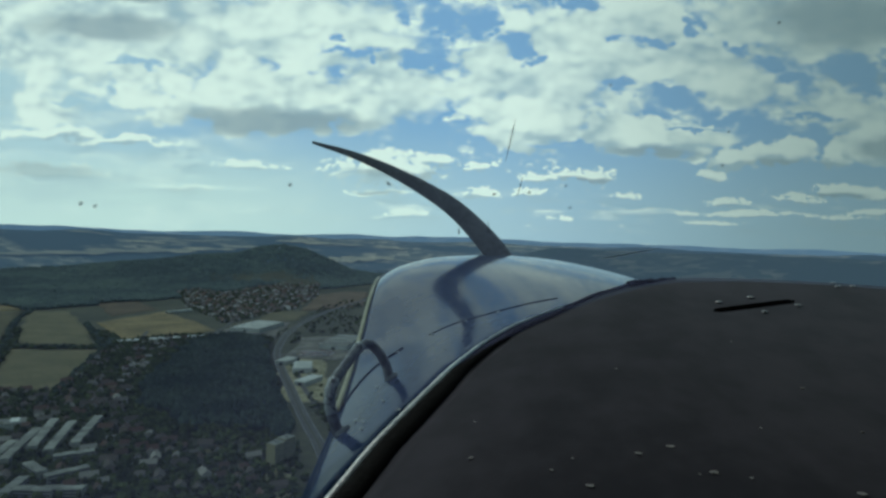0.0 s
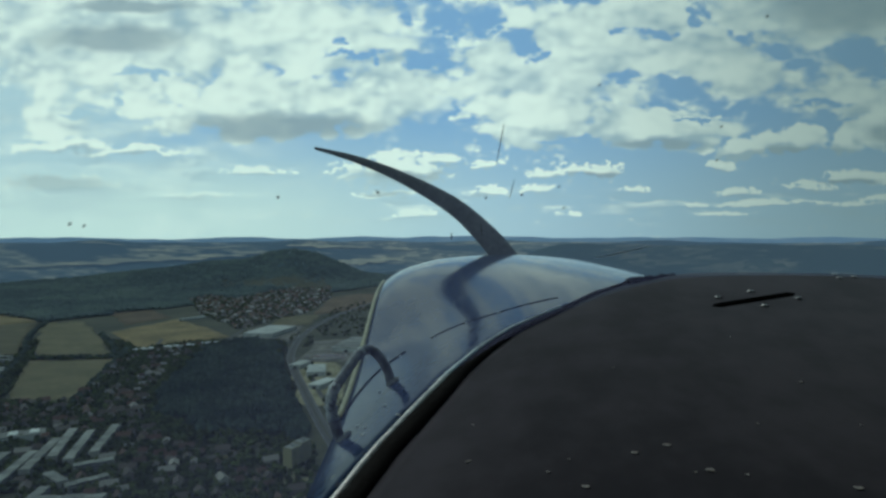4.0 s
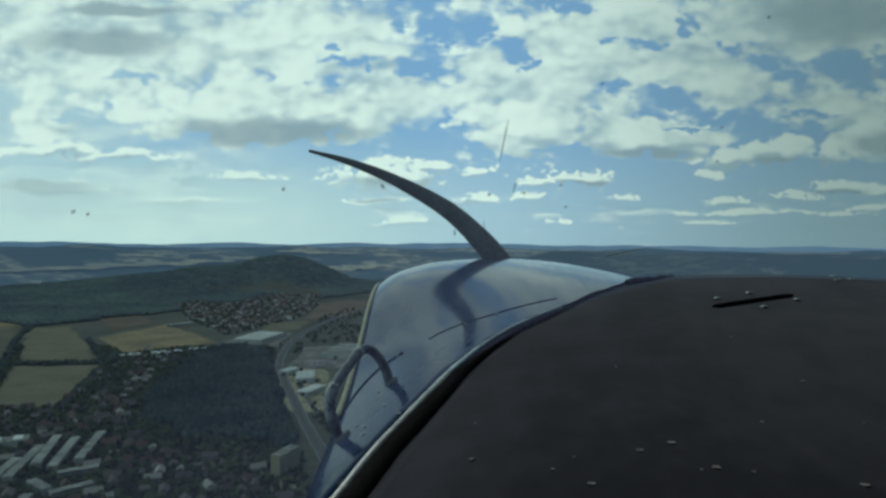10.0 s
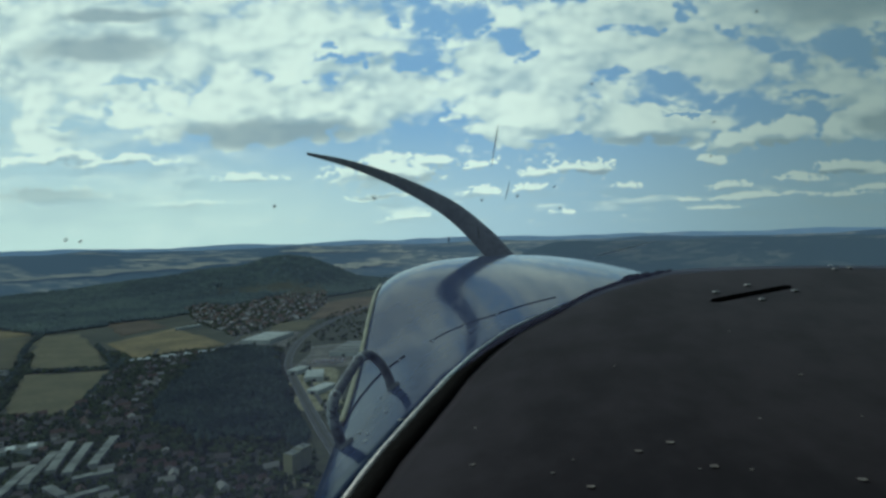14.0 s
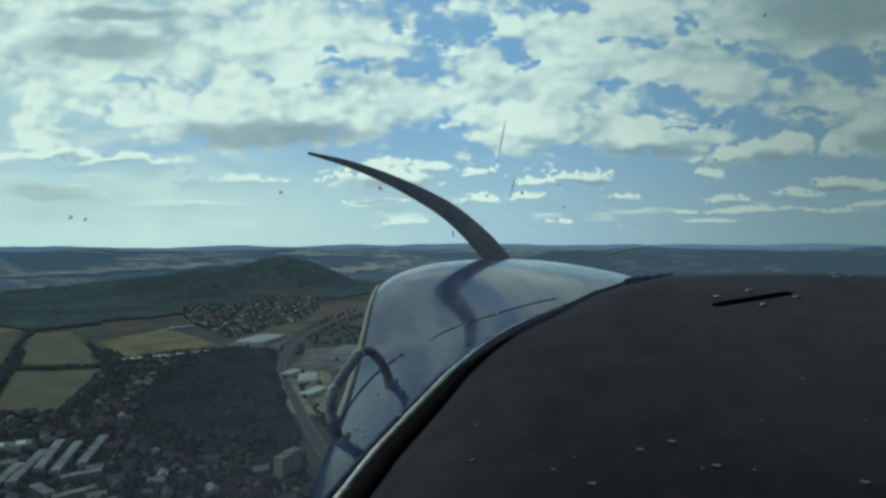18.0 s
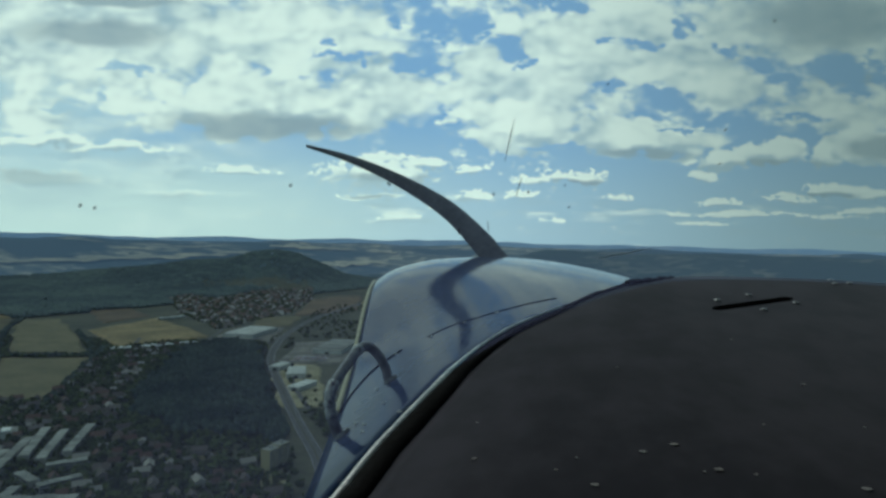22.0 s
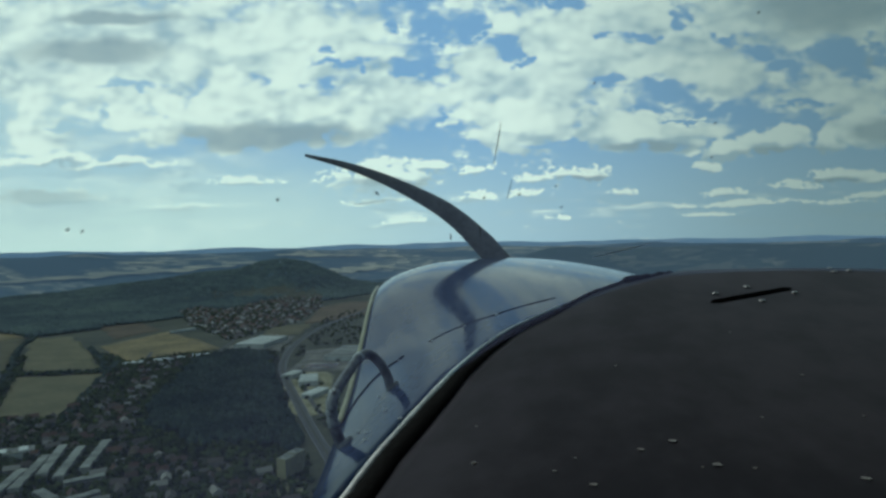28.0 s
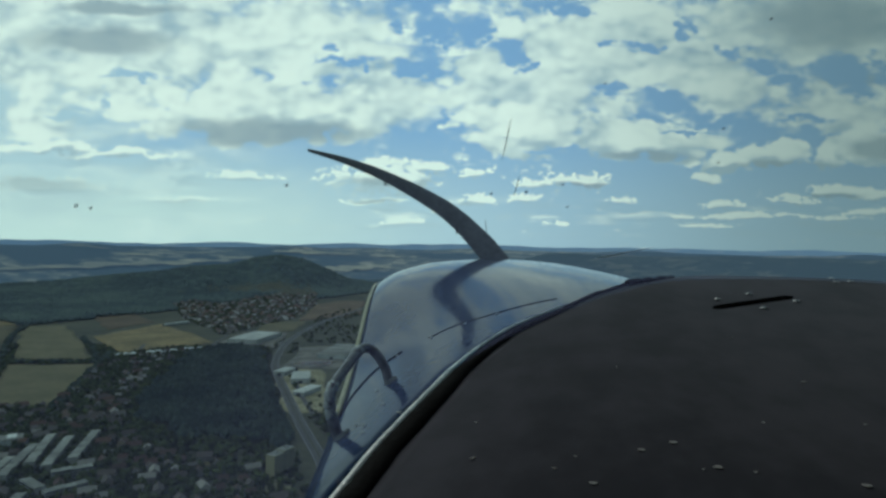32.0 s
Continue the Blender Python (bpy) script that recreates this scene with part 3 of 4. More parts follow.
far_me = bpy.data.meshes.new("far_fields")
bmesh.ops.remove_doubles(far_bm, verts=far_bm.verts, dist=.05)
far_bm.to_mesh(far_me)
far_bm.free()
far_me.materials.append(M_PALEFAR)
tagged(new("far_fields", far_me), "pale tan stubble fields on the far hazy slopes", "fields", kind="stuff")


def sheet(name, corners, mat, label, category, lift=0.5, n=14):
    a, b, c, d = [Vector(p) for p in corners]

    def fn(s, t):
        p = (a * (1 - s) + b * s) * (1 - t) + (d * (1 - s) + c * s) * t
        wob = 13 * noise.noise((p.x / 70, p.y / 70, 2)) if n > 4 else 0
        x, y = p.x + wob, p.y + wob
        return (x, y, height(x, y) + lift)
    return tagged(piece(name, grid_mesh(name, fn, n, n, mat, thick=lift * .9)), label, category, kind="structure")


sheet("meadow", ((-1228, 2008), (-1130, 2043), (-735, 1490), (-900, 1462)), M_OLIVE, "olive-green mown meadow beside hedges", "field")
sheet("meadow", ((-893, 1440), (-712, 1454), (-598, 1106), (-703, 1103)), M_OLIVE, "olive-green mown meadow above the town", "field")
sheet("meadow", ((-1600, 1846), (-1262, 2020), (-945, 1480), (-1060, 1400)), M_OLIVE, "olive-green meadow below the wooded slope", "field")
sheet("stubble_field", ((-930, 1828), (-866, 2120), (-579, 1760), (-729, 1570)), M_STUBBLE, "golden harvested stubble field", "field")
sheet("stubble_field", ((-1900, 2000), (-1700, 2330), (-1250, 2040), (-1480, 1860)), M_STUBBLE, "pale golden field at the foot of the woods", "field")
sheet("ploughed_field", ((-1166, 2253), (-1071, 2354), (-910, 2150), (-960, 1960)), M_BROWN, "brown ploughed field by the village", "field")
sheet("ploughed_field", ((-520, 2810), (-354, 3150), (-287, 2420), (-470, 2230)), M_BROWN, "brown ploughed field behind the motorway", "field")
sheet("stubble_field", ((-330, 3000), (-120, 3100), (-90, 2500), (-270, 2440)), M_STUBBLE, "pale harvested field behind the motorway", "field")
sheet("meadow", ((-560, 2190), (-448, 2220), (-425, 1995), (-530, 1960)), M_OLIVE, "dull olive meadow beside the factory hall", "field")
sheet("factory_yard", ((-575, 1950), (-440, 1960), (-395, 1690), (-560, 1700)), M_YARD, "dusty grey yard round the factory hall", "yard", .4)
sheet("car_park", ((-345, 1700), (-190, 1760), (-150, 1440), (-320, 1440)), M_YARD, "grey tarmac car park beside the shopping hall", "car park", .4)
sheet("clay_yard", ((-335, 1430), (-235, 1440), (-170, 1090), (-235, 1100)), M_CLAY, "yellowish bare earth by the motorway", "yard", .4)
sheet("clay_yard", ((-196, 850), (-168, 862), (-130, 690), (-150, 680)), M_CLAY, "pale narrow storage strip", "yard", .4)
sheet("clearing", ((-290, 905), (-250, 915), (-235, 868), (-270, 860)), M_OLIVE, "olive clearing among trees", "field", .4)
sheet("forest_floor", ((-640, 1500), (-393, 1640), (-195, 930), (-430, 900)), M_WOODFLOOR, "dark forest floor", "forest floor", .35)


def road(name, points, width, mat, label, lift, lines=()):
    mid = smooth_line([(x, y, 0) for x, y in points], 18)

    def ribbon(nm, off, wid, up, m, parent):
        v, f = [], []
        for i, q in enumerate(mid):
            d = (mid[min(i + 1, len(mid) - 1)] - mid[max(i - 1, 0)]).normalized()
            side = Vector((d.y, -d.x, 0))
            for k in (off - wid / 2, off + wid / 2):
                p = q + side * k
                v.append((p.x, p.y, height(p.x, p.y) + up))
        n = len(v)
        v += [(x, y, z - .3) for x, y, z in v]
        for i in range(len(mid) - 1):
            a = 2 * i
            f += [(a, a + 1, a + 3, a + 2), (n + a, a, a + 2, n + a + 2), (a + 1, n + a + 1, n + a + 3, a + 3)]
        return piece(nm, mesh_of(nm, v, f, m), parent)
    ob = tagged(ribbon(name, 0, width, lift, mat, None), label, "road", kind="structure")
    for off, wid, m in lines:
        ribbon("lane_line" if m is M_PAINT else "median", off, wid, lift + .12, m, ob)
    return ob


HIGHWAY = [(-307, 2677), (-373, 2285), (-396, 2090), (-402, 1940), (-396, 1784), (-382, 1653), (-357, 1508), (-323, 1389), (-265, 1225), (-214, 1082), (-175, 977), (-138, 881), (-96, 740), (-40, 500), (20, 200)]
road("motorway", HIGHWAY, 17, M_TARMAC, "grey four-lane motorway with a green median", .8,
     [(0, 1.8, M_GROUND), (-7.6, .4, M_PAINT), (7.6, .4, M_PAINT)])
road("slip_road", [(-455, 1700), (-420, 1600), (-398, 1500), (-372, 1400), (-335, 1330)], 9, M_TARMAC, "grey slip road beside the motorway", .7)
road("street", [(-700, 2300), (-640, 2050), (-590, 1880), (-560, 1700), (-455, 1700), (-384, 1660)], 8, M_TARMAC, "grey village street", .6)
road("street", [(-740, 1720), (-640, 1400), (-590, 1150), (-560, 980), (-520, 840), (-470, 720), (-400, 560)], 8, M_TARMAC, "grey street through the suburb", .6)
road("street", [(-690, 620), (-540, 640), (-400, 690), (-280, 760), (-230, 860)], 7, M_TARMAC, "grey street among gardens", .6)
road("track", [(-1240, 2060), (-1100, 1760), (-915, 1450), (-800, 1200), (-730, 1040)], 5, M_CLAY, "pale field track", .6)


# ---------------------------------------------------------------- woods and gardens
def ico(level):
    bm = bmesh.new()
    bmesh.ops.create_icosphere(bm, subdivisions=level, radius=1.0)
    v, f = np.array([tuple(q.co) for q in bm.verts]), np.array([[q.index for q in p.verts] for p in bm.faces])
    bm.free()
    return v, f


ICO = {1: ico(1), 2: ico(2)}


def inside(x, y, poly):
    hit = False
    for (x0, y0), (x1, y1) in zip(poly, poly[1:] + poly[:1]):
        if (y0 > y) != (y1 > y) and x < (x1 - x0) * (y - y0) / (y1 - y0) + x0:
            hit = not hit
    return hit


def near_line(x, y, line, d):
    for (x0, y0), (x1, y1) in zip(line, line[1:]):
        l2 = (x1 - x0) ** 2 + (y1 - y0) ** 2
        t = max(0, min(1, ((x - x0) * (x1 - x0) + (y - y0) * (y1 - y0)) / l2))
        if (x - x0 - t * (x1 - x0)) ** 2 + (y - y0 - t * (y1 - y0)) ** 2 < d * d:
            return True
    return False


def crowns(name, spots, level, mat, label, category, rng):
    """Many uneven crowns, each a lumpy clump, joined into one mesh. spots: x, y, radius, height."""
    v0, f0 = ICO[level]
    n, k = len(spots), len(v0)
    p = np.array(spots)
    z = np.array([height(a, b) for a, b in p[:, :2]])
    v = np.repeat(v0[None], n, 0) * (1 + rng.uniform(-.34, .34, (n, k, 1)))
    v[:, :, :2] *= p[:, None, 2:3] * rng.uniform(.8, 1.25, (n, 1, 2))
    v[:, :, 2] = np.maximum(v[:, :, 2], -.75) * p[:, None, 3] * .5 + p[:, None, 3] * .5
    v[:, :, :2] += p[:, None, :2]
    v[:, :, 2] += z[:, None]
    f = (f0[None] + (np.arange(n) * k)[:, None, None]).reshape(-1, 3)
    return tagged(piece(name, mesh_of(name, v.reshape(-1, 3), f, mat)), label, category, kind="stuff")


RNG = np.random.default_rng(5)
VILLAGE = [(-1089, 2700), (-1060, 2880), (-901, 2740), (-858, 3080), (-740, 3300), (-600, 3250), (-520, 2762), (-500, 2300), (-560, 2080), (-600, 1880), (-680, 2000), (-845, 2229)]
FOREST = [(-549, 1650), (-540, 1730), (-430, 1650), (-345, 1400), (-240, 1120), (-170, 920), (-205, 925), (-258, 958), (-335, 967), (-420, 1029), (-490, 1154), (-520, 1309), (-560, 1541)]
SUBURB = [(-660, 1590), (-600, 1640), (-555, 1330), (-480, 1080), (-400, 960), (-470, 990), (-540, 940), (-620, 930), (-690, 1090), (-600, 1120), (-700, 1440)]
TOWN = [(-660, 960), (-560, 990), (-380, 940), (-330, 890), (-260, 880), (-172, 820), (-150, 742), (-560, 742), (-700, 860)]
FIELDS = [[(-1228, 2008), (-1130, 2043), (-735, 1490), (-900, 1462)], [(-893, 1440), (-712, 1454), (-598, 1106), (-703, 1103)],
          [(-1600, 1846), (-1262, 2020), (-945, 1480), (-1060, 1400)], [(-930, 1828), (-866, 2120), (-579, 1760), (-729, 1570)],
          [(-1900, 2000), (-1700, 2330), (-1250, 2040), (-1480, 1860)], [(-1166, 2253), (-1071, 2354), (-910, 2150), (-960, 1960)],
          [(-520, 2810), (-354, 3150), (-287, 2420), (-470, 2230)], [(-330, 3000), (-120, 3100), (-90, 2500), (-270, 2440)]]


def free(x, y):
    return not any(inside(x, y, p) for p in FIELDS)


spots = []
for _ in range(13000):
    x, y = RNG.uniform(-640, -170), RNG.uniform(880, 1690)
    if inside(x + 34 * noise.noise((x / 50, y / 50, 6)), y + 34 * noise.noise((x / 50, y / 50, 8)), FOREST) and not near_line(x, y, HIGHWAY, 20):
        spots.append((x, y, RNG.uniform(2.8, 4.6), RNG.uniform(11, 14)))
crowns("dark_wood", spots, 1, M_LEAF, "dense dark green wood beside the motorway", "forest", RNG)
spots = []
for _ in range(90000):
    x, y = RNG.uniform(-3300, 300), RNG.uniform(1900, 4150)
    edge = 2060 + 170 * noise.noise((x / 350, 0, 4)) + max(0, x + 1250) * 1.5
    if y > edge and math.hypot(x, y) < 4080 and free(x, y) and not inside(x, y, VILLAGE) and x / y > -.86 and noise.noise((x / 500, y / 500, 9)) > -.55 + max(0, (x + 300) / 400):
        spots.append((x, y, RNG.uniform(5, 9.5), RNG.uniform(10, 17)))
crowns("wooded_hills", spots, 1, M_HILLS_HAZED, "dark green wooded hills behind the village, haze in their colour", "forest", RNG)

spots = []
for _ in range(40000):
    x, y = RNG.uniform(-1100, -100), RNG.uniform(430, 1680)
    if free(x, y) and not inside(x, y, FOREST) and not near_line(x, y, HIGHWAY, 24) and RNG.random() < .62 + .5 * noise.noise((x / 60, y / 60, 1)):
        if x > -345 and y > 1080:
            continue
        spots.append((x, y, RNG.uniform(2.2, 5.2), RNG.uniform(4, 10)))
crowns("garden_trees", spots[:20000], 1, M_LEAFL, "scattered green trees and shrubs among houses", "trees", RNG)
spots = []
for _ in range(5200):
    x, y = RNG.uniform(-1090, -500), RNG.uniform(1880, 3300)
    if inside(x, y, VILLAGE):
        spots.append((x, y, RNG.uniform(3, 6), RNG.uniform(5, 9)))
for _ in range(2600):
    x, y = RNG.uniform(-420, 300), RNG.uniform(1000, 2600)
    if near_line(x, y, HIGHWAY, 60) and not near_line(x, y, HIGHWAY, 17) or (x > -330 and 1770 < y < 2150 and RNG.random() < .8):
        if not (-350 < x < -150 and 1430 < y < 1765):
            spots.append((x, y, RNG.uniform(2.5, 5.5), RNG.uniform(4, 9)))
crowns("roadside_trees", spots, 1, M_LEAFL, "green bushes along the motorway and village", "trees", RNG)
HEDGES = [[(-1240, 2040), (-1105, 1760), (-920, 1455), (-800, 1200), (-730, 1090)], [(-905, 1451), (-715, 1470)], [(-735, 1490), (-800, 1600), (-935, 1790)],
          [(-590, 1100), (-705, 1440), (-745, 1560)], [(-1060, 1395), (-920, 1440)]]
spots = []
for line in HEDGES:
    for q in smooth_line([(x, y, 0) for x, y in line], 7):
        for _ in range(2):
            spots.append((q.x + RNG.uniform(-5, 5), q.y + RNG.uniform(-5, 5), RNG.uniform(3, 6), RNG.uniform(5, 11)))
crowns("hedgerow", spots, 1, M_LEAF, "dark hedgerows between the fields", "hedge", RNG)


# ---------------------------------------------------------------- houses
def gable(l, d, h, rise, over=.5):
    """Walls with gables, and a roof of two thick slopes; along x."""
    a, b = l / 2, d / 2
    wv = [(-a, -b, 0), (a, -b, 0), (a, b, 0), (-a, b, 0), (-a, -b, h), (a, -b, h), (a, b, h), (-a, b, h), (-a, 0, h + rise), (a, 0, h + rise)]
    wf = [(0, 1, 5, 4), (2, 3, 7, 6), (1, 2, 6, 9, 5), (3, 0, 4, 8, 7)]
    e = over * rise / b
    a, b, z0, z1 = a + over, b + over, h - e + .05, h + rise + .05
    rv = [(-a, -b, z0), (a, -b, z0), (a, 0, z1), (-a, 0, z1), (a, b, z0), (-a, b, z0)]
    rv += [(x, y, z + .3) for x, y, z in rv]
    rf = [(6, 7, 8, 9), (9, 8, 10, 11), (0, 1, 7, 6), (4, 5, 11, 10), (1, 2, 8, 7), (2, 4, 10, 8), (3, 0, 6, 9), (5, 3, 9, 11), (1, 0, 3, 2), (2, 3, 5, 4)]
    return (wv, wf), (rv, rf)


def build_house(l, d, h, rise):
    (wv, wf), (rv, rf) = gable(l, d, h, rise)
    root = new("house")
    piece("wall", mesh_of("wall", wv, wf, M_WALL), root)
    piece("roof", mesh_of("roof", rv, rf, M_ROOF), root)
    part("chimney", box_bm(l * .18, l * .18 + .7, -.1, .7, h, h + rise + 1.0, .05), M_CHIM, root)
    for s in (-1, 1):
        for i in range(2):
            cx = -l / 4 + i * l / 2
            part("window", box_bm(cx - .8, cx + .8, s * d / 2 - .06, s * d / 2 + .06, 1.2, 2.6, .02), M_GLASS, root)
    return tagged(root, "detached family house with a pitched tiled roof", "house", group="houses of the town")


def scatter(poly, n, gap, rng, taken, box, avoid=()):
    out = []
    x0, x1, y0, y1 = box
    for _ in range(n * 60):
        if len(out) >= n:
            break
        x, y = rng.uniform(x0, x1), rng.uniform(y0, y1)
        if inside(x, y, poly) and all((x - a) ** 2 + (y - b) ** 2 > gap * gap for a, b in taken) and not any(near_line(x, y, line, 11) for line in avoid):
            out.append((x, y))
            taken.append((x, y))
    return out


# terraced rows of the estate, from end to end
LONG = [((-492, 748), (-520, 850)), ((-464, 748), (-492, 860)), ((-461, 794), (-495, 909)), ((-451, 818), (-505, 966)), ((-431, 819), (-474, 950)), ((-417, 845), (-454, 976))]
MID = [((-414, 816), (-388, 832)), ((-388, 762), (-368, 783)), ((-443, 800), (-390, 760)), ((-395, 726), (-370, 726)), ((-369, 729), (-345, 731)), ((-404, 718), (-409, 749))]
STREETS = [[(-740, 1720), (-640, 1400), (-590, 1150), (-560, 980), (-520, 840), (-470, 720), (-400, 560)], [(-690, 620), (-540, 640), (-400, 690), (-280, 760), (-230, 860)], HIGHWAY]
taken = [(-176, 838), (-176, 822), (-176, 854)]
taken = [(x + dx, y) for x, y in taken for dx in (-14, 14)]
for (x0, y0), (x1, y1) in LONG + MID:
    taken += [(x0 + (x1 - x0) * k / 6, y0 + (y1 - y0) * k / 6) for k in range(7)]
kinds = [build_house(10, 8.5, 5.2, 3.6), build_house(13, 9, 4.2, 4.2), build_house(9, 9, 6.0, 2.8), build_house(17, 10, 6.5, 3.8)]
homes = scatter(SUBURB, 110, 15, RNG, taken, (-720, -380, 900, 1660), STREETS) + scatter(TOWN, 100, 16, RNG, taken, (-700, -150, 742, 990), STREETS)
for i, (x, y) in enumerate(homes):
    m = pose(x, y, 0, 0, 0, 25 + (90 if RNG.random() < .4 else 0) + RNG.uniform(-14, 14))
    if i < len(kinds):
        kinds[i].matrix_basis = m
    else:
        copy_thing(kinds[i % 4], m)


def joined_houses(name, spots, label, rng):
    sets = {"wall": ([], []), "roof": ([], [])}
    for x, y in spots:
        m = pose(x, y, height(x, y), 0, 0, 30 + (90 if rng.random() < .5 else 0) + rng.uniform(-15, 15))
        made = gable(rng.uniform(9, 20), rng.uniform(8, 11), rng.uniform(4, 7), rng.uniform(3, 4.5))
        for (vs, fs), (v, f) in zip(sets.values(), made):
            k = len(vs)
            vs += [m @ Vector(q) for q in v]
            fs += [tuple(a + k for a in g) for g in f]
    root = tagged(new(name), label, "houses", kind="stuff")
    for key, mat in (("wall", M_WALLS), ("roof", M_ROOFS)):
        piece(key, mesh_of(key, *sets[key], mat), root)


joined_houses("village_houses", scatter(VILLAGE, 400, 19, RNG, [], (-1090, -500, 1880, 3300)), "crowded red and grey roofed village houses", RNG)
LEFTTOWN = [(-1000, 1000), (-950, 1440), (-830, 1180), (-720, 1060), (-720, 820), (-900, 760)]
joined_houses("outlying_houses", scatter(LEFTTOWN, 90, 18, RNG, [], (-1000, -720, 760, 1440)), "houses at the edge of the town", RNG)


# single trees in the nearest gardens
def build_tree(h, r, seed):
    rnd = np.random.default_rng(seed)
    root = new("tree")
    line = [Vector((0, 0, -.2)), Vector((.1, 0, h * .25)), Vector((0, .15, h * .55)), Vector((.1, .1, h * .8))]
    bm = bmesh.new()
    rings = []
    for k, q in enumerate(line):
        rr = .32 * (1 - k * .26)
        rings.append([bm.verts.new(q + Vector((rr * math.cos(a), rr * math.sin(a), 0))) for a in np.linspace(0, 5.236, 6)])
    for a, b in zip(rings, rings[1:]):
        for k in range(6):
            bm.faces.new((a[k], a[(k + 1) % 6], b[(k + 1) % 6], b[k]))
    for k in range(4):
        t = k * 1.57 + seed
        base, tip = line[1].lerp(line[2], k / 4), Vector((r * .6 * math.cos(t), r * .6 * math.sin(t), h * (.55 + .08 * k)))
        a = [bm.verts.new(base + Vector((.12 * math.cos(g), 0, .12 * math.sin(g)))) for g in (0, 2.1, 4.2)]
        top = bm.verts.new(tip)
        for m in range(3):
            bm.faces.new((a[m], a[(m + 1) % 3], top))
    part("trunk", bm, M_BARK, root)
    v0, f0 = ICO[1]
    v, f = [], []
    for k in range(34):
        d = rnd.normal(size=3)
        d /= np.linalg.norm(d)
        c = d * rnd.uniform(.35, 1.0) * np.array((r, r, h * .36)) * .85 + np.array((0, 0, h * .64))
        q = v0 * rnd.uniform(.16, .34) * r * (1 + rnd.uniform(-.3, .3, (len(v0), 1))) + c
        f += (f0 + len(v0) * k).tolist()
        v += q.tolist()
    piece("crown", mesh_of("crown", v, f, M_LEAFL), root)
    return tagged(root, "broad green garden tree with an uneven crown", "tree", group="garden trees")


trees = [build_tree(9, 3.6, 1), build_tree(12, 4.4, 2), build_tree(7, 3.0, 3)]
for i, (x, y) in enumerate(scatter(TOWN, 60, 9, RNG, taken, (-560, -150, 742, 960), STREETS)):
    m = pose(x, y, 0, 0, 0, RNG.uniform(0, 360))
    if i < 3:
        trees[i].matrix_basis = m
    else:
        copy_thing(trees[i % 3], m)


# ---------------------------------------------------------------- blocks of flats
def build_row(l=40, d=11, h=9.5, steps=4):
    root = new("row_block")
    bm = bmesh.new()
    for i in range(steps):
        x0 = -l / 2 + i * l / steps
        box_bm(x0, x0 + l / steps - .02, -d / 2 + .35 * (i % 2), d / 2 - .35 * (i % 2), 0, h + .4 * (i % 2), .06, bm)
    part("body", bm, M_SLAB, root)
    for i in range(steps):
        x0 = -l / 2 + i * l / steps
        part("roof", box_bm(x0 + .2, x0 + l / steps - .2, -d / 2 + .6, d / 2 - .6, h + .4 * (i % 2), h + .4 * (i % 2) + .35, .05), M_FELT, root)
    for s in (-1, 1):
        for fl in range(3):
            part("window_band", box_bm(-l / 2 + 1, l / 2 - 1, s * d / 2 - .12, s * d / 2 + .05, 1.3 + fl * 3, 2.7 + fl * 3, .02), M_GLASS, root)
    return tagged(root, "long pale terraced block with a flat grey roof", "apartment block", group="rows of the estate")


def between(a, b, thing, first, wide=40.0):
    """Set a block from a to b on the plan."""
    (x0, y0), (x1, y1) = a, b
    m = pose((x0 + x1) / 2, (y0 + y1) / 2, 0, 0, 0, math.degrees(math.atan2(y1 - y0, x1 - x0)))
    if first:
        thing.matrix_basis = m
        return thing
    return copy_thing(thing, m)


row_long, row_mid = build_row(112, 11, 9.5, 9), build_row(40, 11, 9.5, 4)
for i, (a, b) in enumerate(LONG):
    between(a, b, row_long, i == 0)
for i, (a, b) in enumerate(MID):
    between(a, b, row_mid, i == 0)
# the longer estate by the meadow: two lines of blocks
for (x0, y0), (x1, y1), n in (((-700, 1013), (-875, 1341), 6), ((-735, 1047), (-861, 1279), 4), ((-958, 1437), (-930, 1437), 1), ((-934, 1401), (-905, 1402), 1), ((-645, 914), (-690, 1000), 2), ((-807, 1145), (-815, 1190), 1)):
    for k in range(n):
        f0, f1 = k / n, (k + .8) / n
        between((x0 + (x1 - x0) * f0, y0 + (y1 - y0) * f0), (x0 + (x1 - x0) * f1, y0 + (y1 - y0) * f1), row_mid, False)


def build_tower(l=34, d=13, floors=9):
    root = new("tower_block")
    h = floors * 2.9
    bm = bmesh.new()
    box_bm(-l / 2, -.3, -d / 2, d / 2, 0, h, .08, bm)
    box_bm(.3, l / 2, -d / 2 + 1.2, d / 2 + 1.2, 0, h + 1.2, .08, bm)
    box_bm(-.4, .4, -d / 2 + 1.6, d / 2 - 1, 0, h - .4, .02, bm)
    part("body", bm, M_TOWER, root)
    for x0, x1, off, up in ((-l / 2, -.3, 0, 0), (.3, l / 2, 1.2, 1.2)):
        part("roof", box_bm(x0 + .4, x1 - .4, -d / 2 + off + .4, d / 2 + off - .4, h + up, h + up + .4, .05), M_FELT, root)
        part("lift_house", box_bm((x0 + x1) / 2 - 2, (x0 + x1) / 2 + 2, -2, 2, h + up + .4, h + up + 3, .05), M_SLAB, root)
        for s in (-1, 1):
            yy = s * d / 2 + off
            for i in range(4):
                cx = x0 + (i + .5) * (x1 - x0) / 4
                bay = part("loggia", box_bm(cx - 1.0, cx + 1.0, yy - .1, yy + .1, 1.2, h + up - .8, .02), M_GLASS, root)
                bm = bmesh.new()
                for fl in range(floors):
                    box_bm(cx - 1.05, cx + 1.05, yy - .28, yy + .28, .9 + fl * 2.9, 1.9 + fl * 2.9, 0, bm)
                part("balcony_front", bm, M_SLAB, bay)
    return tagged(root, "nine-storey panel block of flats with striped loggias", "apartment block", group="panel blocks in a row")


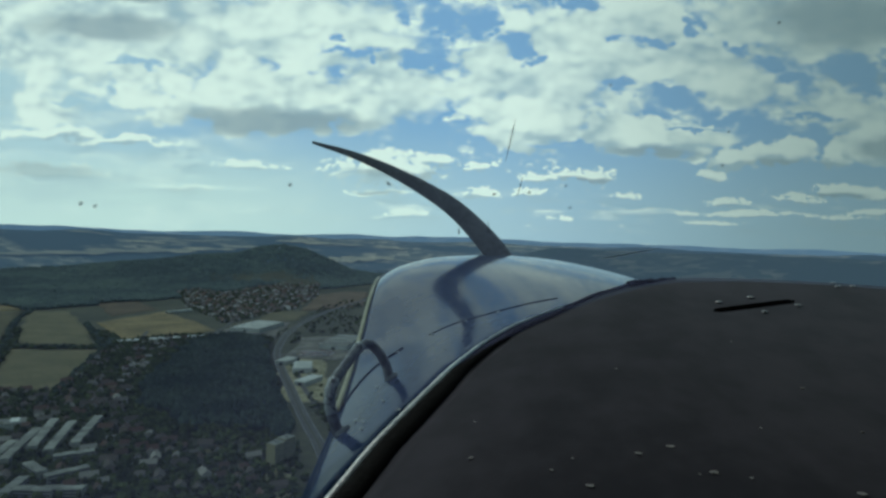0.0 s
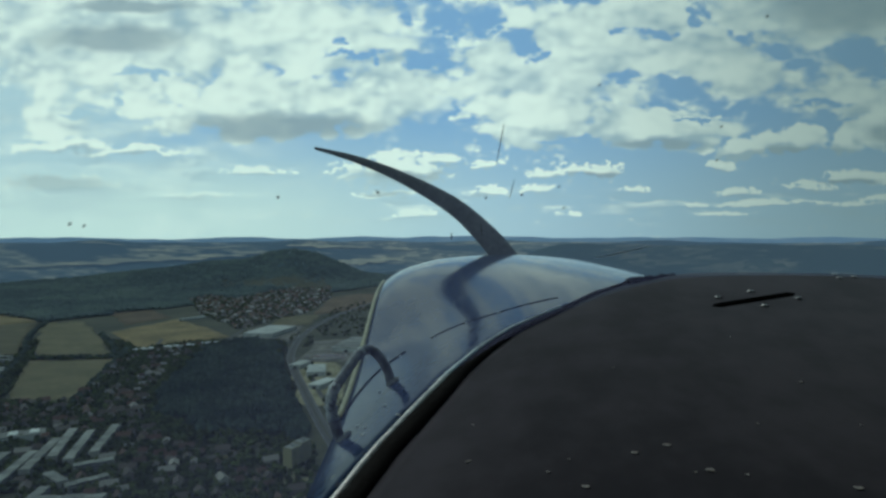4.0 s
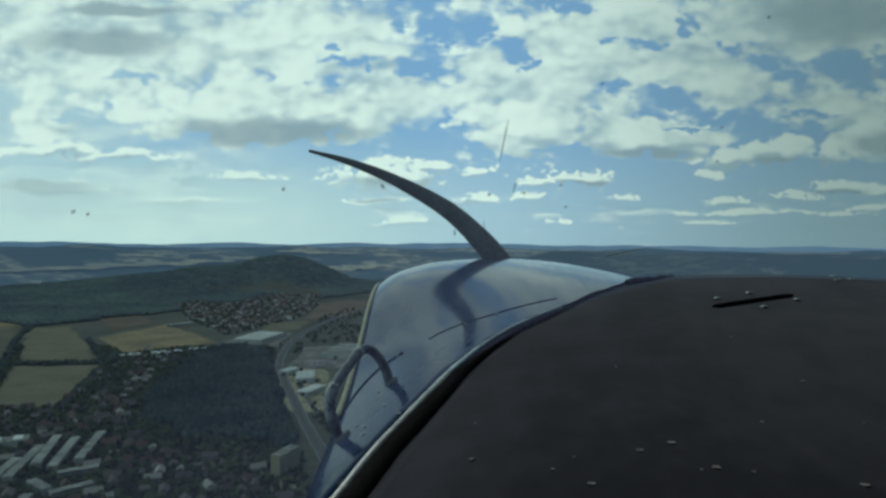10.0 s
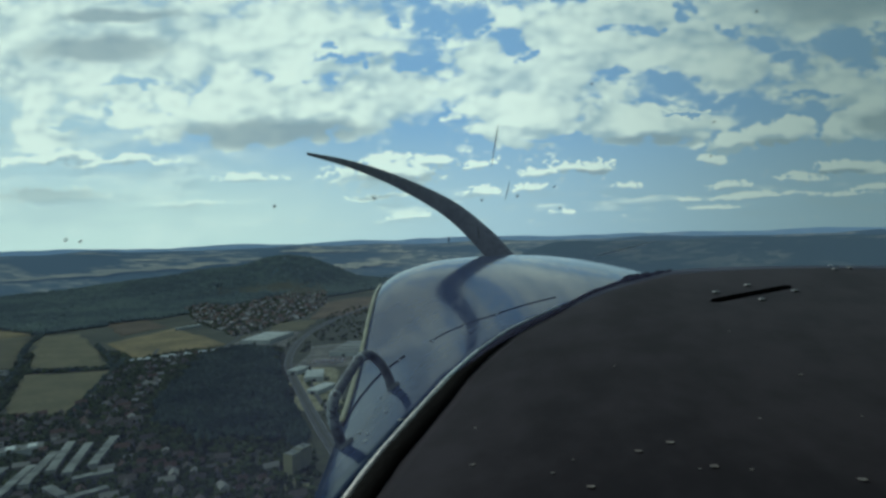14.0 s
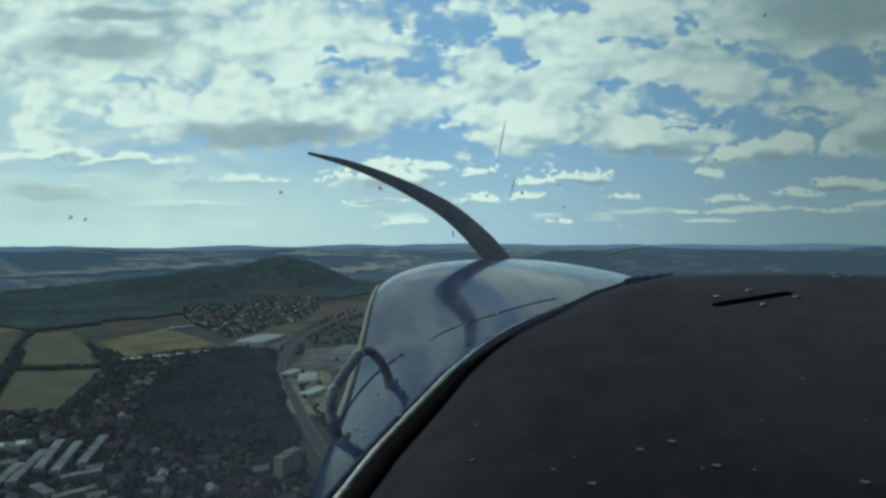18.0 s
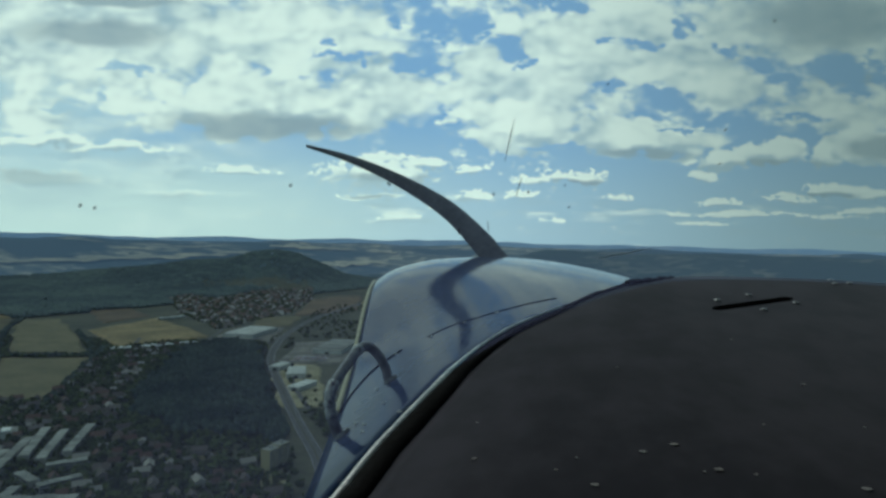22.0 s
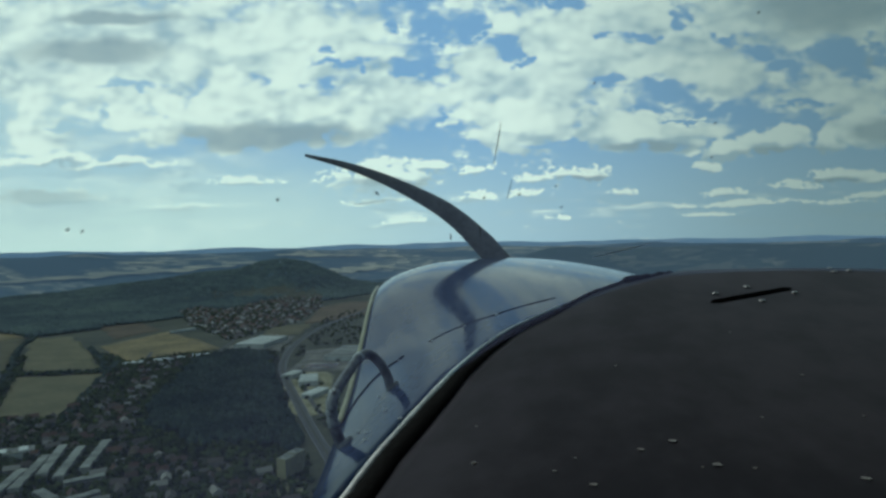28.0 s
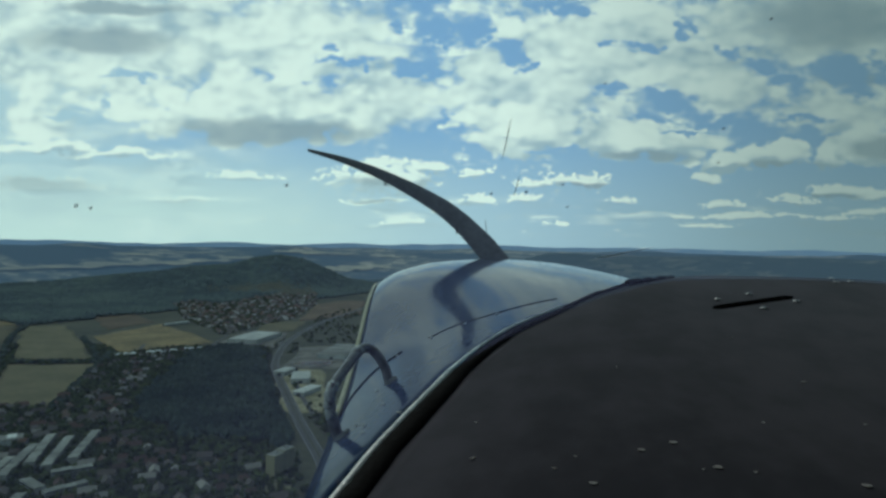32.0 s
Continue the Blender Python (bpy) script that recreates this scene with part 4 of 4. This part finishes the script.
tower = build_tower()
for i, (x, y, a) in enumerate([(-176, 838, 62), (-262, 188, 20), (-228, 226, 24), (-298, 142, 16), (-186, 262, 28)]):
    m = pose(x, y, 0, 0, 0, a)
    if i == 0:
        tower.matrix_basis = m
    else:
        copy_thing(tower, m)


# ---------------------------------------------------------------- halls
def build_hall(name, l, d, h, ribs, roof_mat, label, rib_mat=None):
    root = new(name)
    part("wall", box_bm(-l / 2, l / 2, -d / 2, d / 2, 0, h, .1), M_METAL, root)
    part("roof", box_bm(-l / 2 - .4, l / 2 + .4, -d / 2 - .4, d / 2 + .4, h, h + .9, .15), roof_mat, root)
    for i in range(ribs):
        x = -l / 2 + (i + .5) * l / ribs
        part("skylight", box_bm(x - l / ribs * .22, x + l / ribs * .22, -d / 2 + 3, d / 2 - 3, h + .9, h + 2.2, .5), rib_mat or M_LIGHTROOF, root)
    part("loading_door", box_bm(-l / 2 - .1, -l / 2 + .1, -4, 4, 0, 5, .03), M_GLASS, root)
    return tagged(root, label, "industrial hall")


def turned(ob, x, y, a):
    ob.matrix_basis = pose(x, y, .4, 0, 0, a)


turned(build_hall("factory_hall", 150, 82, 9, 9, M_FELT, "long grey factory hall with white skylights"), -492, 1822, 80)
turned(build_hall("shopping_hall", 150, 66, 10, 3, M_FELT, "large pale shopping hall with a flat roof", M_FELT), -232, 1620, 82)
turned(build_hall("warehouse", 70, 34, 8, 4, M_METAL, "small pale warehouse beside the motorway"), -262, 1330, 100)
turned(build_hall("warehouse", 56, 22, 7, 3, M_LIGHTROOF, "white warehouse on bare earth"), -228, 1225, 70)
turned(build_hall("warehouse", 46, 24, 7, 3, M_METAL, "small grey warehouse by the slip road"), -306, 1385, 75)
turned(build_hall("workshop_hall", 64, 22, 6, 4, M_LIGHTROOF, "white workshop at the wood's edge"), -640, 1590, 40)
turned(build_hall("workshop_hall", 46, 20, 6, 3, M_METAL, "grey workshop beside the field"), -700, 1545, 35)
turned(build_hall("workshop_hall", 40, 14, 5, 3, M_LIGHTROOF, "low white roofed shed by the wood"), -588, 1640, 20)
turned(build_hall("school_hall", 70, 24, 8, 3, M_FELT, "pale flat-roofed school building"), -560, 920, 30)
turned(build_hall("farm_shed", 90, 12, 5, 5, M_METAL, "long low farm shed beside stubble"), -820, 2100, 60)


# a roundabout between the motorway and the shopping hall
ring = tagged(new("roundabout"), "small roundabout of grey tarmac with a grassed island", "roundabout", kind="structure")
ring.location = (-300, 1478, .5)


def annulus(r0, r1, up):
    def fn(s, t):
        r = r0 + (r1 - r0) * t
        return (r * math.cos(6.2832 * s), r * math.sin(6.2832 * s), up)
    return fn


piece("carriageway", grid_mesh("carriageway", annulus(11, 20, .35), 40, 1, M_TARMAC, thick=.3), ring)
piece("kerb", grid_mesh("kerb", annulus(10.2, 11, .5), 40, 1, M_SLAB, thick=.4), ring)
piece("island", grid_mesh("island", annulus(.2, 10.2, .45), 40, 2, M_OLIVE, thick=.4), ring, "dry grass island")
road("street", [(-372, 1450), (-335, 1468), (-318, 1475)], 8, M_TARMAC, "short grey link road to the roundabout", .75)
road("street", [(-283, 1482), (-250, 1500), (-200, 1520), (-150, 1530)], 8, M_TARMAC, "grey access road to the shopping hall", .75)
road("street", [(-303, 1460), (-295, 1400), (-262, 1290), (-225, 1180), (-190, 1090)], 8, M_TARMAC, "grey service road past the warehouses", .75)


def car_bm(bm, m):
    for x0, x1, z0, z1 in ((-2.1, 2.1, .3, .95), (-1.2, 1.3, .95, 1.5)):
        r = bmesh.ops.create_cube(bm, size=1.0, matrix=m @ Matrix.LocRotScale(((x0 + x1) / 2, 0, (z0 + z1) / 2), None, (x1 - x0, 1.75, z1 - z0)))
        if z0 > .5:
            bmesh.ops.scale(bm, vec=(.8, .85, 1), verts=[v for v in r["verts"]], space=m.inverted())


cars = bmesh.new()
for i in range(130):
    car_bm(cars, pose(-300 + (i % 22) * 3.2 + RNG.uniform(-.3, .3), 1465 + (i // 22) * 9 + (i % 22) * .4, .45, 0, 0, 90))
tagged(part("parked_cars", cars, M_CAR, None), "rows of parked cars on grey tarmac", "cars", kind="stuff")


# ---------------------------------------------------------------- the airplane
plane = tagged(new("airplane"), "blue single-engined airplane with a black coaming, in flight", "airplane")
plane.matrix_basis = pose(-0.0020, 130.0010, EYE + -0.0000, -0.728, -0.599, -0.072)


def deck(x, y):
    """Height of the black coaming."""
    return -.36 + .32 * y - .4 * max(0, .3 - x) ** 2 - .12 * max(0, x - .5) ** 2


def cowl_z(x, y):
    """Height of the blue engine cowling."""
    b = .092 * math.exp(-(y / 1.12) ** 2)
    a = .36 + .61 / (1 + math.exp((y - 1.36) / .18))
    far = min(1, max(0, (y - 1.0) / .88))
    dome = float(np.interp(x, (-.2, -.172, -.141, -.094, -.035, .082, .199, .316, .434, .551, .9), (.014, .024, .029, .030, .029, .017, .007, -.001, -.008, -.015, -.03)))
    return -.028 - a * (x - .27) ** 2 - b + dome * far * far * (3 - 2 * far)


def deck_left(y):
    return float(np.interp(y, (.25, .5, .594, .644, .678, .723, .765, .81, .844, .861, .885, .93, .961, .993, 1.0),
                           (-.25, -.115, -.066, -.042, -.020, .008, .033, .069, .103, .131, .166, .222, .273, .315, .356)))


def seal_wide(y):
    """Width of the rubber between the coaming and the metal strip."""
    return float(np.interp(y, (.5, .6, .7, .8, .86, .885, .9), (.034, .030, .026, .020, .012, .005, .002)))


def deck_at(s, t):
    y = .25 + .75 * t
    x0 = deck_left(y)
    x = x0 + (1.25 - x0) * s
    far = .035 * max(0, x - .35) * t ** 6
    return (x, y - far, deck(x, y - far) - .004 * (1 - min(1, s * 12)) ** 2)


coaming = piece("coaming", grid_mesh("coaming", deck_at, 70, 60, M_DECK, thick=.012), plane, "matt black padded coaming with flakes and screws")


def cowl_left(y):
    return -.13 - .018 * min(1, (y - .3) / .6) - .049 * max(0, y - .9)


def cowl_at(s, t):
    y = .3 + 1.7 * t
    x0 = cowl_left(y)
    x = x0 + (.95 - x0) * s
    y -= max(0, t - .9) * .35 * (abs(x - .3)) ** 1.5
    z = cowl_z(x, y)
    if y < 1.03 and x > deck_left(min(y, 1.0)) - seal_wide(y) - .004:
        z = min(z, deck(x, y) - .035)   # tucked under the coaming
    return (x, y, z)


piece("cowling", grid_mesh("cowling", cowl_at, 90, 90, M_BLUE, thick=.004), plane, "glossy blue painted engine cowling")


def cowl_side(s, t):
    y = .3 + 1.66 * s
    x = cowl_left(y) + .005 + .1 * t
    return (x, y, cowl_z(cowl_left(y), y) - .004 - .5 * t)


piece("side_panel", grid_mesh("side_panel", cowl_side, 40, 6, M_BLUE, thick=.003), plane)
piece("nose_bowl", grid_mesh("nose_bowl", lambda s, t: (-.15 + 1.05 * s, 1.96 - .06 * abs(s - .45), cowl_z(-.15 + 1.05 * s, 1.95) * (1 - t) - .65 * t - .01), 30, 6, M_BLUE, thick=.003), plane)

edge = [Vector((cowl_left(y) - .002, y, cowl_z(cowl_left(y), y) + .002)) for y in np.linspace(.89, 1.93, 40)]
piece("edge_strip", tube("edge_strip", edge, .0046, M_CREAM, 8, .5), plane, "cream painted edge strip")

seal = [Vector((x, y, deck(x, y) - .003)) for x, y in ((deck_left(y) - seal_wide(y) * .5, y) for y in np.linspace(.3, .9, 60))]
piece("rubber_seal", tube("rubber_seal", seal, .0145, M_RUBBER, 12, .5, .05, .25), plane, "black rubber windscreen seal")
thin = [Vector((deck_left(y) - .003, y, deck(deck_left(y), y) - .003)) for y in np.linspace(.89, .97, 30)]
piece("sealant", tube("sealant", thin, .0028, M_RUBBER, 8, 1, .5), plane, "thin ragged black sealant")
lump = [Vector((x, .965 + .03 * (x - .28) / .08, deck(x, .97 + .02 * (x - .28) / .08) - .002)) for x in np.linspace(.28, .362, 40)]
piece("sealant", tube("sealant", lump, .0045, M_RUBBER, 8, 1, .55), plane, "lumpy black sealant")
trim = [Vector((x, y, deck(x, y) + .002)) for x, y in ((deck_left(y) - seal_wide(y), y) for y in np.linspace(.3, .888, 60))]
piece("frame_strip", tube("frame_strip", trim, .0052, M_TRIM, 8, .8, .05, .3), plane, "worn bare metal windscreen frame strip")
skirt = grid_mesh("skirt", lambda s, t: (deck_left(.3 + .68 * s) - .012, .3 + .68 * s, deck(deck_left(.3 + .68 * s), .3 + .68 * s) - .006 - .12 * t), 50, 2, M_RUBBER, thick=.002)
piece("seal_skirt", skirt, plane)

# an unseen cabin shell over and behind the seat, added to shade the near half of the coaming
def roof_at(s, t):
    x, y = -.75 + 2.2 * s, -1.3 + 2.08 * t
    return (x, y, .48 - .1 * (2 * s - 1) ** 4)


piece("cabin_roof", grid_mesh("cabin_roof", roof_at, 24, 16, M_LINING, thick=.02), plane, "unseen dark grey cabin roof, added to shade the coaming")
piece("rear_bulkhead", grid_mesh("rear_bulkhead", lambda s, t: (-.62 + 2.0 * s, -1.3, -.8 + 1.24 * t), 8, 6, M_LINING, thick=.02), plane, "unseen dark grey rear cabin wall")
piece("cabin_floor", grid_mesh("cabin_floor", lambda s, t: (-.5 + 1.7 * s, -1.3 + 1.55 * t, -.8), 8, 8, M_LINING, thick=.02), plane, "unseen dark cabin floor")
piece("cabin_side", grid_mesh("cabin_side", lambda s, t: (-.62 + .12 * (1 - t) ** 4, -1.28 + 1.4 * s, -.8 + 1.2 * t), 12, 10, M_LINING, thick=.02), plane, "unseen dark cabin side, added to shade the coaming")
piece("cabin_side", grid_mesh("cabin_side", lambda s, t: (1.38 - .12 * (1 - t) ** 4, -1.28 + 2.1 * s, -.8 + 1.24 * t), 12, 10, M_LINING, thick=.02), plane, "unseen dark cabin side, added to shade the coaming")

# slot of the demister and the screws of the coaming
a, b = Vector((0.371, 0.8714)), Vector((0.5055, 0.9133))


def slot_at(s, t):
    p = a.lerp(b, s)
    q = Vector((-(b - a).y, (b - a).x)).normalized() * (.0125 * (t - .5)) * min(1, 14 * s + .15, 14 * (1 - s) + .15)
    return (p.x + q.x, p.y + q.y, deck(p.x + q.x, p.y + q.y) + .0007)


piece("demister_slot", grid_mesh("demister_slot", slot_at, 40, 3, M_DARK, thick=.0015), plane, "dark demister slot")


def dome_mesh(name, r, h, mat):
    bm = bmesh.new()
    bmesh.ops.create_uvsphere(bm, u_segments=10, v_segments=6, radius=r)
    bmesh.ops.delete(bm, geom=[v for v in bm.verts if v.co.z < -r * .2], context="VERTS")
    bmesh.ops.scale(bm, vec=(1, 1, h / r), verts=bm.verts)
    me = bpy.data.meshes.new(name)
    bm.to_mesh(me)
    bm.free()
    me.materials.append(mat)
    return me


screw_me = dome_mesh("screw", .0048, .0020, M_STEEL)
for x, y in [(0.3907, 0.9005), (0.4453, 0.9205), (0.4413, 0.8704), (0.5001, 0.8949), (0.6045, 0.9731), (0.6296, 0.977), (0.6065, 0.9876)]:
    piece("screw", screw_me, plane).location = (x, y, deck(x, y) + .001)
bolt_me = dome_mesh("bolt", .0032, .0014, M_STEEL)
for x, y in [(-0.0907, 0.8793), (-0.0736, 0.79), (-0.0492, 0.7138), (-0.1063, 0.7798), (-0.0931, 0.7525), (-0.0919, 0.7271), (-0.065, 0.8836), (-0.0732, 1.0189), (-0.0174, 1.0123), (0.0349, 1.0021), (0.0847, 0.9859)]:
    piece("bolt", bolt_me, plane).location = (x, y, cowl_z(x, y) + .0005)
rng = random.Random(4)
for x, y, r in [(0.1789, 0.5695, 0.0042), (0.209, 0.5766, 0.004), (0.1269, 0.5347, 0.004), (0.0983, 0.5599, 0.0028), (0.1193, 0.5717, 0.002), (0.1961, 0.716, 0.0016), (0.3551, 0.78, 0.0016), (0.3849, 0.6757, 0.0032), (0.3044, 0.6022, 0.002), (0.3994, 0.5995, 0.002), (0.2339, 0.54, 0.005), (0.2624, 0.5323, 0.0028), (0.3442, 0.5152, 0.004), (0.2211, 0.5384, 0.002), (0.0277, 0.5947, 0.0036), (0.0338, 0.6494, 0.002)]:
    n = 7
    r *= .62
    v = [(r * rng.uniform(.5, 1.2) * math.cos(6.283 * k / n) * 1.5, r * rng.uniform(.4, 1.0) * math.sin(6.283 * k / n), 0) for k in range(n)]
    v += [(p, q, .0006) for p, q, _ in v]
    f = [tuple(range(n, 2 * n))] + [(k, (k + 1) % n, n + (k + 1) % n, n + k) for k in range(n)]
    o = piece("flake", mesh_of("flake", v, f, M_CHIP), plane)
    o.location, o.rotation_euler = (x, y, deck(x, y) + .0008), (radians(17), 0, rng.uniform(-.5, .5))


def on_cowl(points, up):
    return [Vector((p.x, p.y, cowl_z(p.x, p.y) + up)) for p in smooth_line([(x, y, 0) for x, y in points], .01)]


piece("seam", tube("seam", on_cowl(((-0.146, 0.8838), (-0.1344, 0.9599), (-0.1082, 1.013), (-0.0656, 1.0288)), .001), .0012, M_DARK, 6), plane, "dark open panel seam")
piece("seam", tube("seam", on_cowl(((-0.024, 1.0229), (0.0118, 1.0212), (0.0539, 1.0037), (0.0881, 0.9944), (0.1365, 0.9903), (0.1783, 0.9911)), .0006), .0007, M_DARK, 6), plane, "dark hinge seam")

grip = [(-.123, .778, -.245), (-.135, .782, -.216), (-.141, .788, -.192), (-.137, .802, -.173), (-.127, .84, -.157), (-.118, .878, -.144),
        (-.107, .9, -.142), (-.093, .9, -.152), (-.08, .893, -.172), (-.073, .886, -.198)]
handle = piece("grab_handle", tube("grab_handle", smooth_line(grip, .004), .0068, M_HANDLE, 12, 1, .05), plane, "bent grab handle with chipped grey paint")
M_FLAKED = material("flaked_white_paint", ((.20, .21, .21), (.58, .61, .60)), 60.0, 0.6, bump=.002, grain=3)
for a, b in ((8, 19), (36, 40)):
    piece("flaked_paint", tube("flaked_paint", smooth_line(grip, .004)[a:b], .0073, M_FLAKED, 12, 1, .16), handle, "flaking white paint")
for x, y in ((-.123, .778), (-.073, .886)):
    bm = bmesh.new()
    bmesh.ops.create_cone(bm, cap_ends=True, segments=16, radius1=.0115, radius2=.0085, depth=.004)
    o = part("foot", bm, M_HANDLE, handle)
    o.location, o.rotation_euler = (x, y, cowl_z(x, y) + .002), (0, radians(-32), 0)

# propeller, at rest: a dark blade that bends back toward its tip
prop = piece("propeller", dome_mesh("spinner", .16, .3, M_BLUE), plane, "propeller with dark grey curved blades")
prop.data.name = "propeller"
prop.location, prop.rotation_euler = (.5, 2.06, -.34), (radians(-90), 0, 0)
HUB = Vector((.5, 2.3, -.34))


def blade(turn):
    line = [Vector((-.491, 2.3, .366)), Vector((-.337, 2.3, .322)), Vector((-.172, 2.3, .254)), Vector((.012, 2.3, .150)), Vector((.135, 2.3, .038)), Vector((.205, 2.3, -.045)), Vector((.30, 2.3, -.15)), Vector((.44, 2.3, -.29))]
    line = smooth_line(line, .03)
    v, f, n = [], [], 10
    for i, q in enumerate(line):
        d = (line[min(i + 1, len(line) - 1)] - line[max(i - 1, 0)]).normalized()
        s = Vector((d.z, 0, -d.x))
        t = i / (len(line) - 1)
        wide = (.005 + .036 * min(1, t * 1.5)) * (1 if t < .8 else 1.15 - .9 * (t - .8))
        for k in range(n):
            g = 2 * math.pi * k / n
            v.append(turn @ (q + s * math.cos(g) * wide + Vector((0, 1, 0)) * (math.sin(g) * wide * .16 + math.cos(g) * wide * .35) - HUB) + HUB)
    for i in range(len(line) - 1):
        f += [(i * n + k, i * n + (k + 1) % n, (i + 1) * n + (k + 1) % n, (i + 1) * n + k) for k in range(n)]
    f += [tuple(range(n - 1, -1, -1)), tuple((len(line) - 1) * n + k for k in range(n))]
    o = piece("blade", mesh_of("blade", v, f, M_BLADE, True), prop)
    o.matrix_parent_inverse = prop.matrix_basis.inverted()


blade(Matrix.Identity(3))
blade(Matrix.Rotation(radians(165), 3, "Y"))


# windscreen: one curved pane, with dried insects and scratches
def pane_at(theta, s, out=0.0):
    rb = float(np.interp(theta, (-90, -21, -9, 1, 11, 19.5, 35, 60, 90), (.45, .56, .63, .745, .92, 1.09, 1.25, 1.4, 1.4)))
    r = rb * (1 - .45 * s) - out
    return Vector((r * math.sin(radians(theta)), r * math.cos(radians(theta)), -.12 + .62 * s))


pane = piece("windscreen", grid_mesh("windscreen", lambda s, t: pane_at(-80 + 160 * s, -.35 + 1.5 * t), 64, 12, M_PANE), plane, "clear curved windscreen with dried insects")
pane.visible_shadow = False


def smear(theta0, s0, theta1, s1, wide, mat, name="insect_smear"):
    v, n = [], 8
    p, q = pane_at(theta0, s0, .003), pane_at(theta1, s1, .003)
    d = (q - p).normalized()
    away = ((p + q) / 2).normalized()
    side = d.cross(away).normalized()
    for lay in (0, .0006):
        for k in range(n):
            t = k / (n - 1)
            b = wide * math.sin(math.pi * (.08 + .84 * t)) * rng.uniform(.45, 1)
            v += [p.lerp(q, t) + side * b - away * lay, p.lerp(q, t) - side * b - away * lay]
    f = []
    for k in range(n - 1):
        a, b = 2 * k, 2 * n + 2 * k
        f += [(a, a + 1, a + 3, a + 2), (b + 1, b, b + 2, b + 3), (a, a + 2, b + 2, b), (a + 3, a + 1, b + 1, b + 3)]
    piece(name, mesh_of(name, v, f, mat), pane)


smear(6.067, .415, 5.256, .344, .0011, M_SMEAR)
smear(6.825, .324, 6.32, .287, .0008, M_SMEAR)
smear(3.781, .243, 3.883, .22, .0009, M_SMEAR)
smear(1.177, .226, 1.177, .214, .0012, M_SMEAR)
for th, s, r in ((7.43, .298, .0018), (-5.3, .285, .0028), (-13.99, .27, .0016), (27.4, .63, .0016), (14.3, .503, .0014), (23.9, .448, .0016),
                 (11.07, .277, .0013), (4.29, .288, .0016), (23.5, .383, .0014), (10.67, .317, .0012), (-30.2, .232, .0014), (-29.2, .23, .0012)):
    smear(th - .12, s - .002, th + .12, s + .002, r, M_SMEAR)
smear(13.6, .172, 18.5, .199, .0007, M_SCRATCH, "scratch")
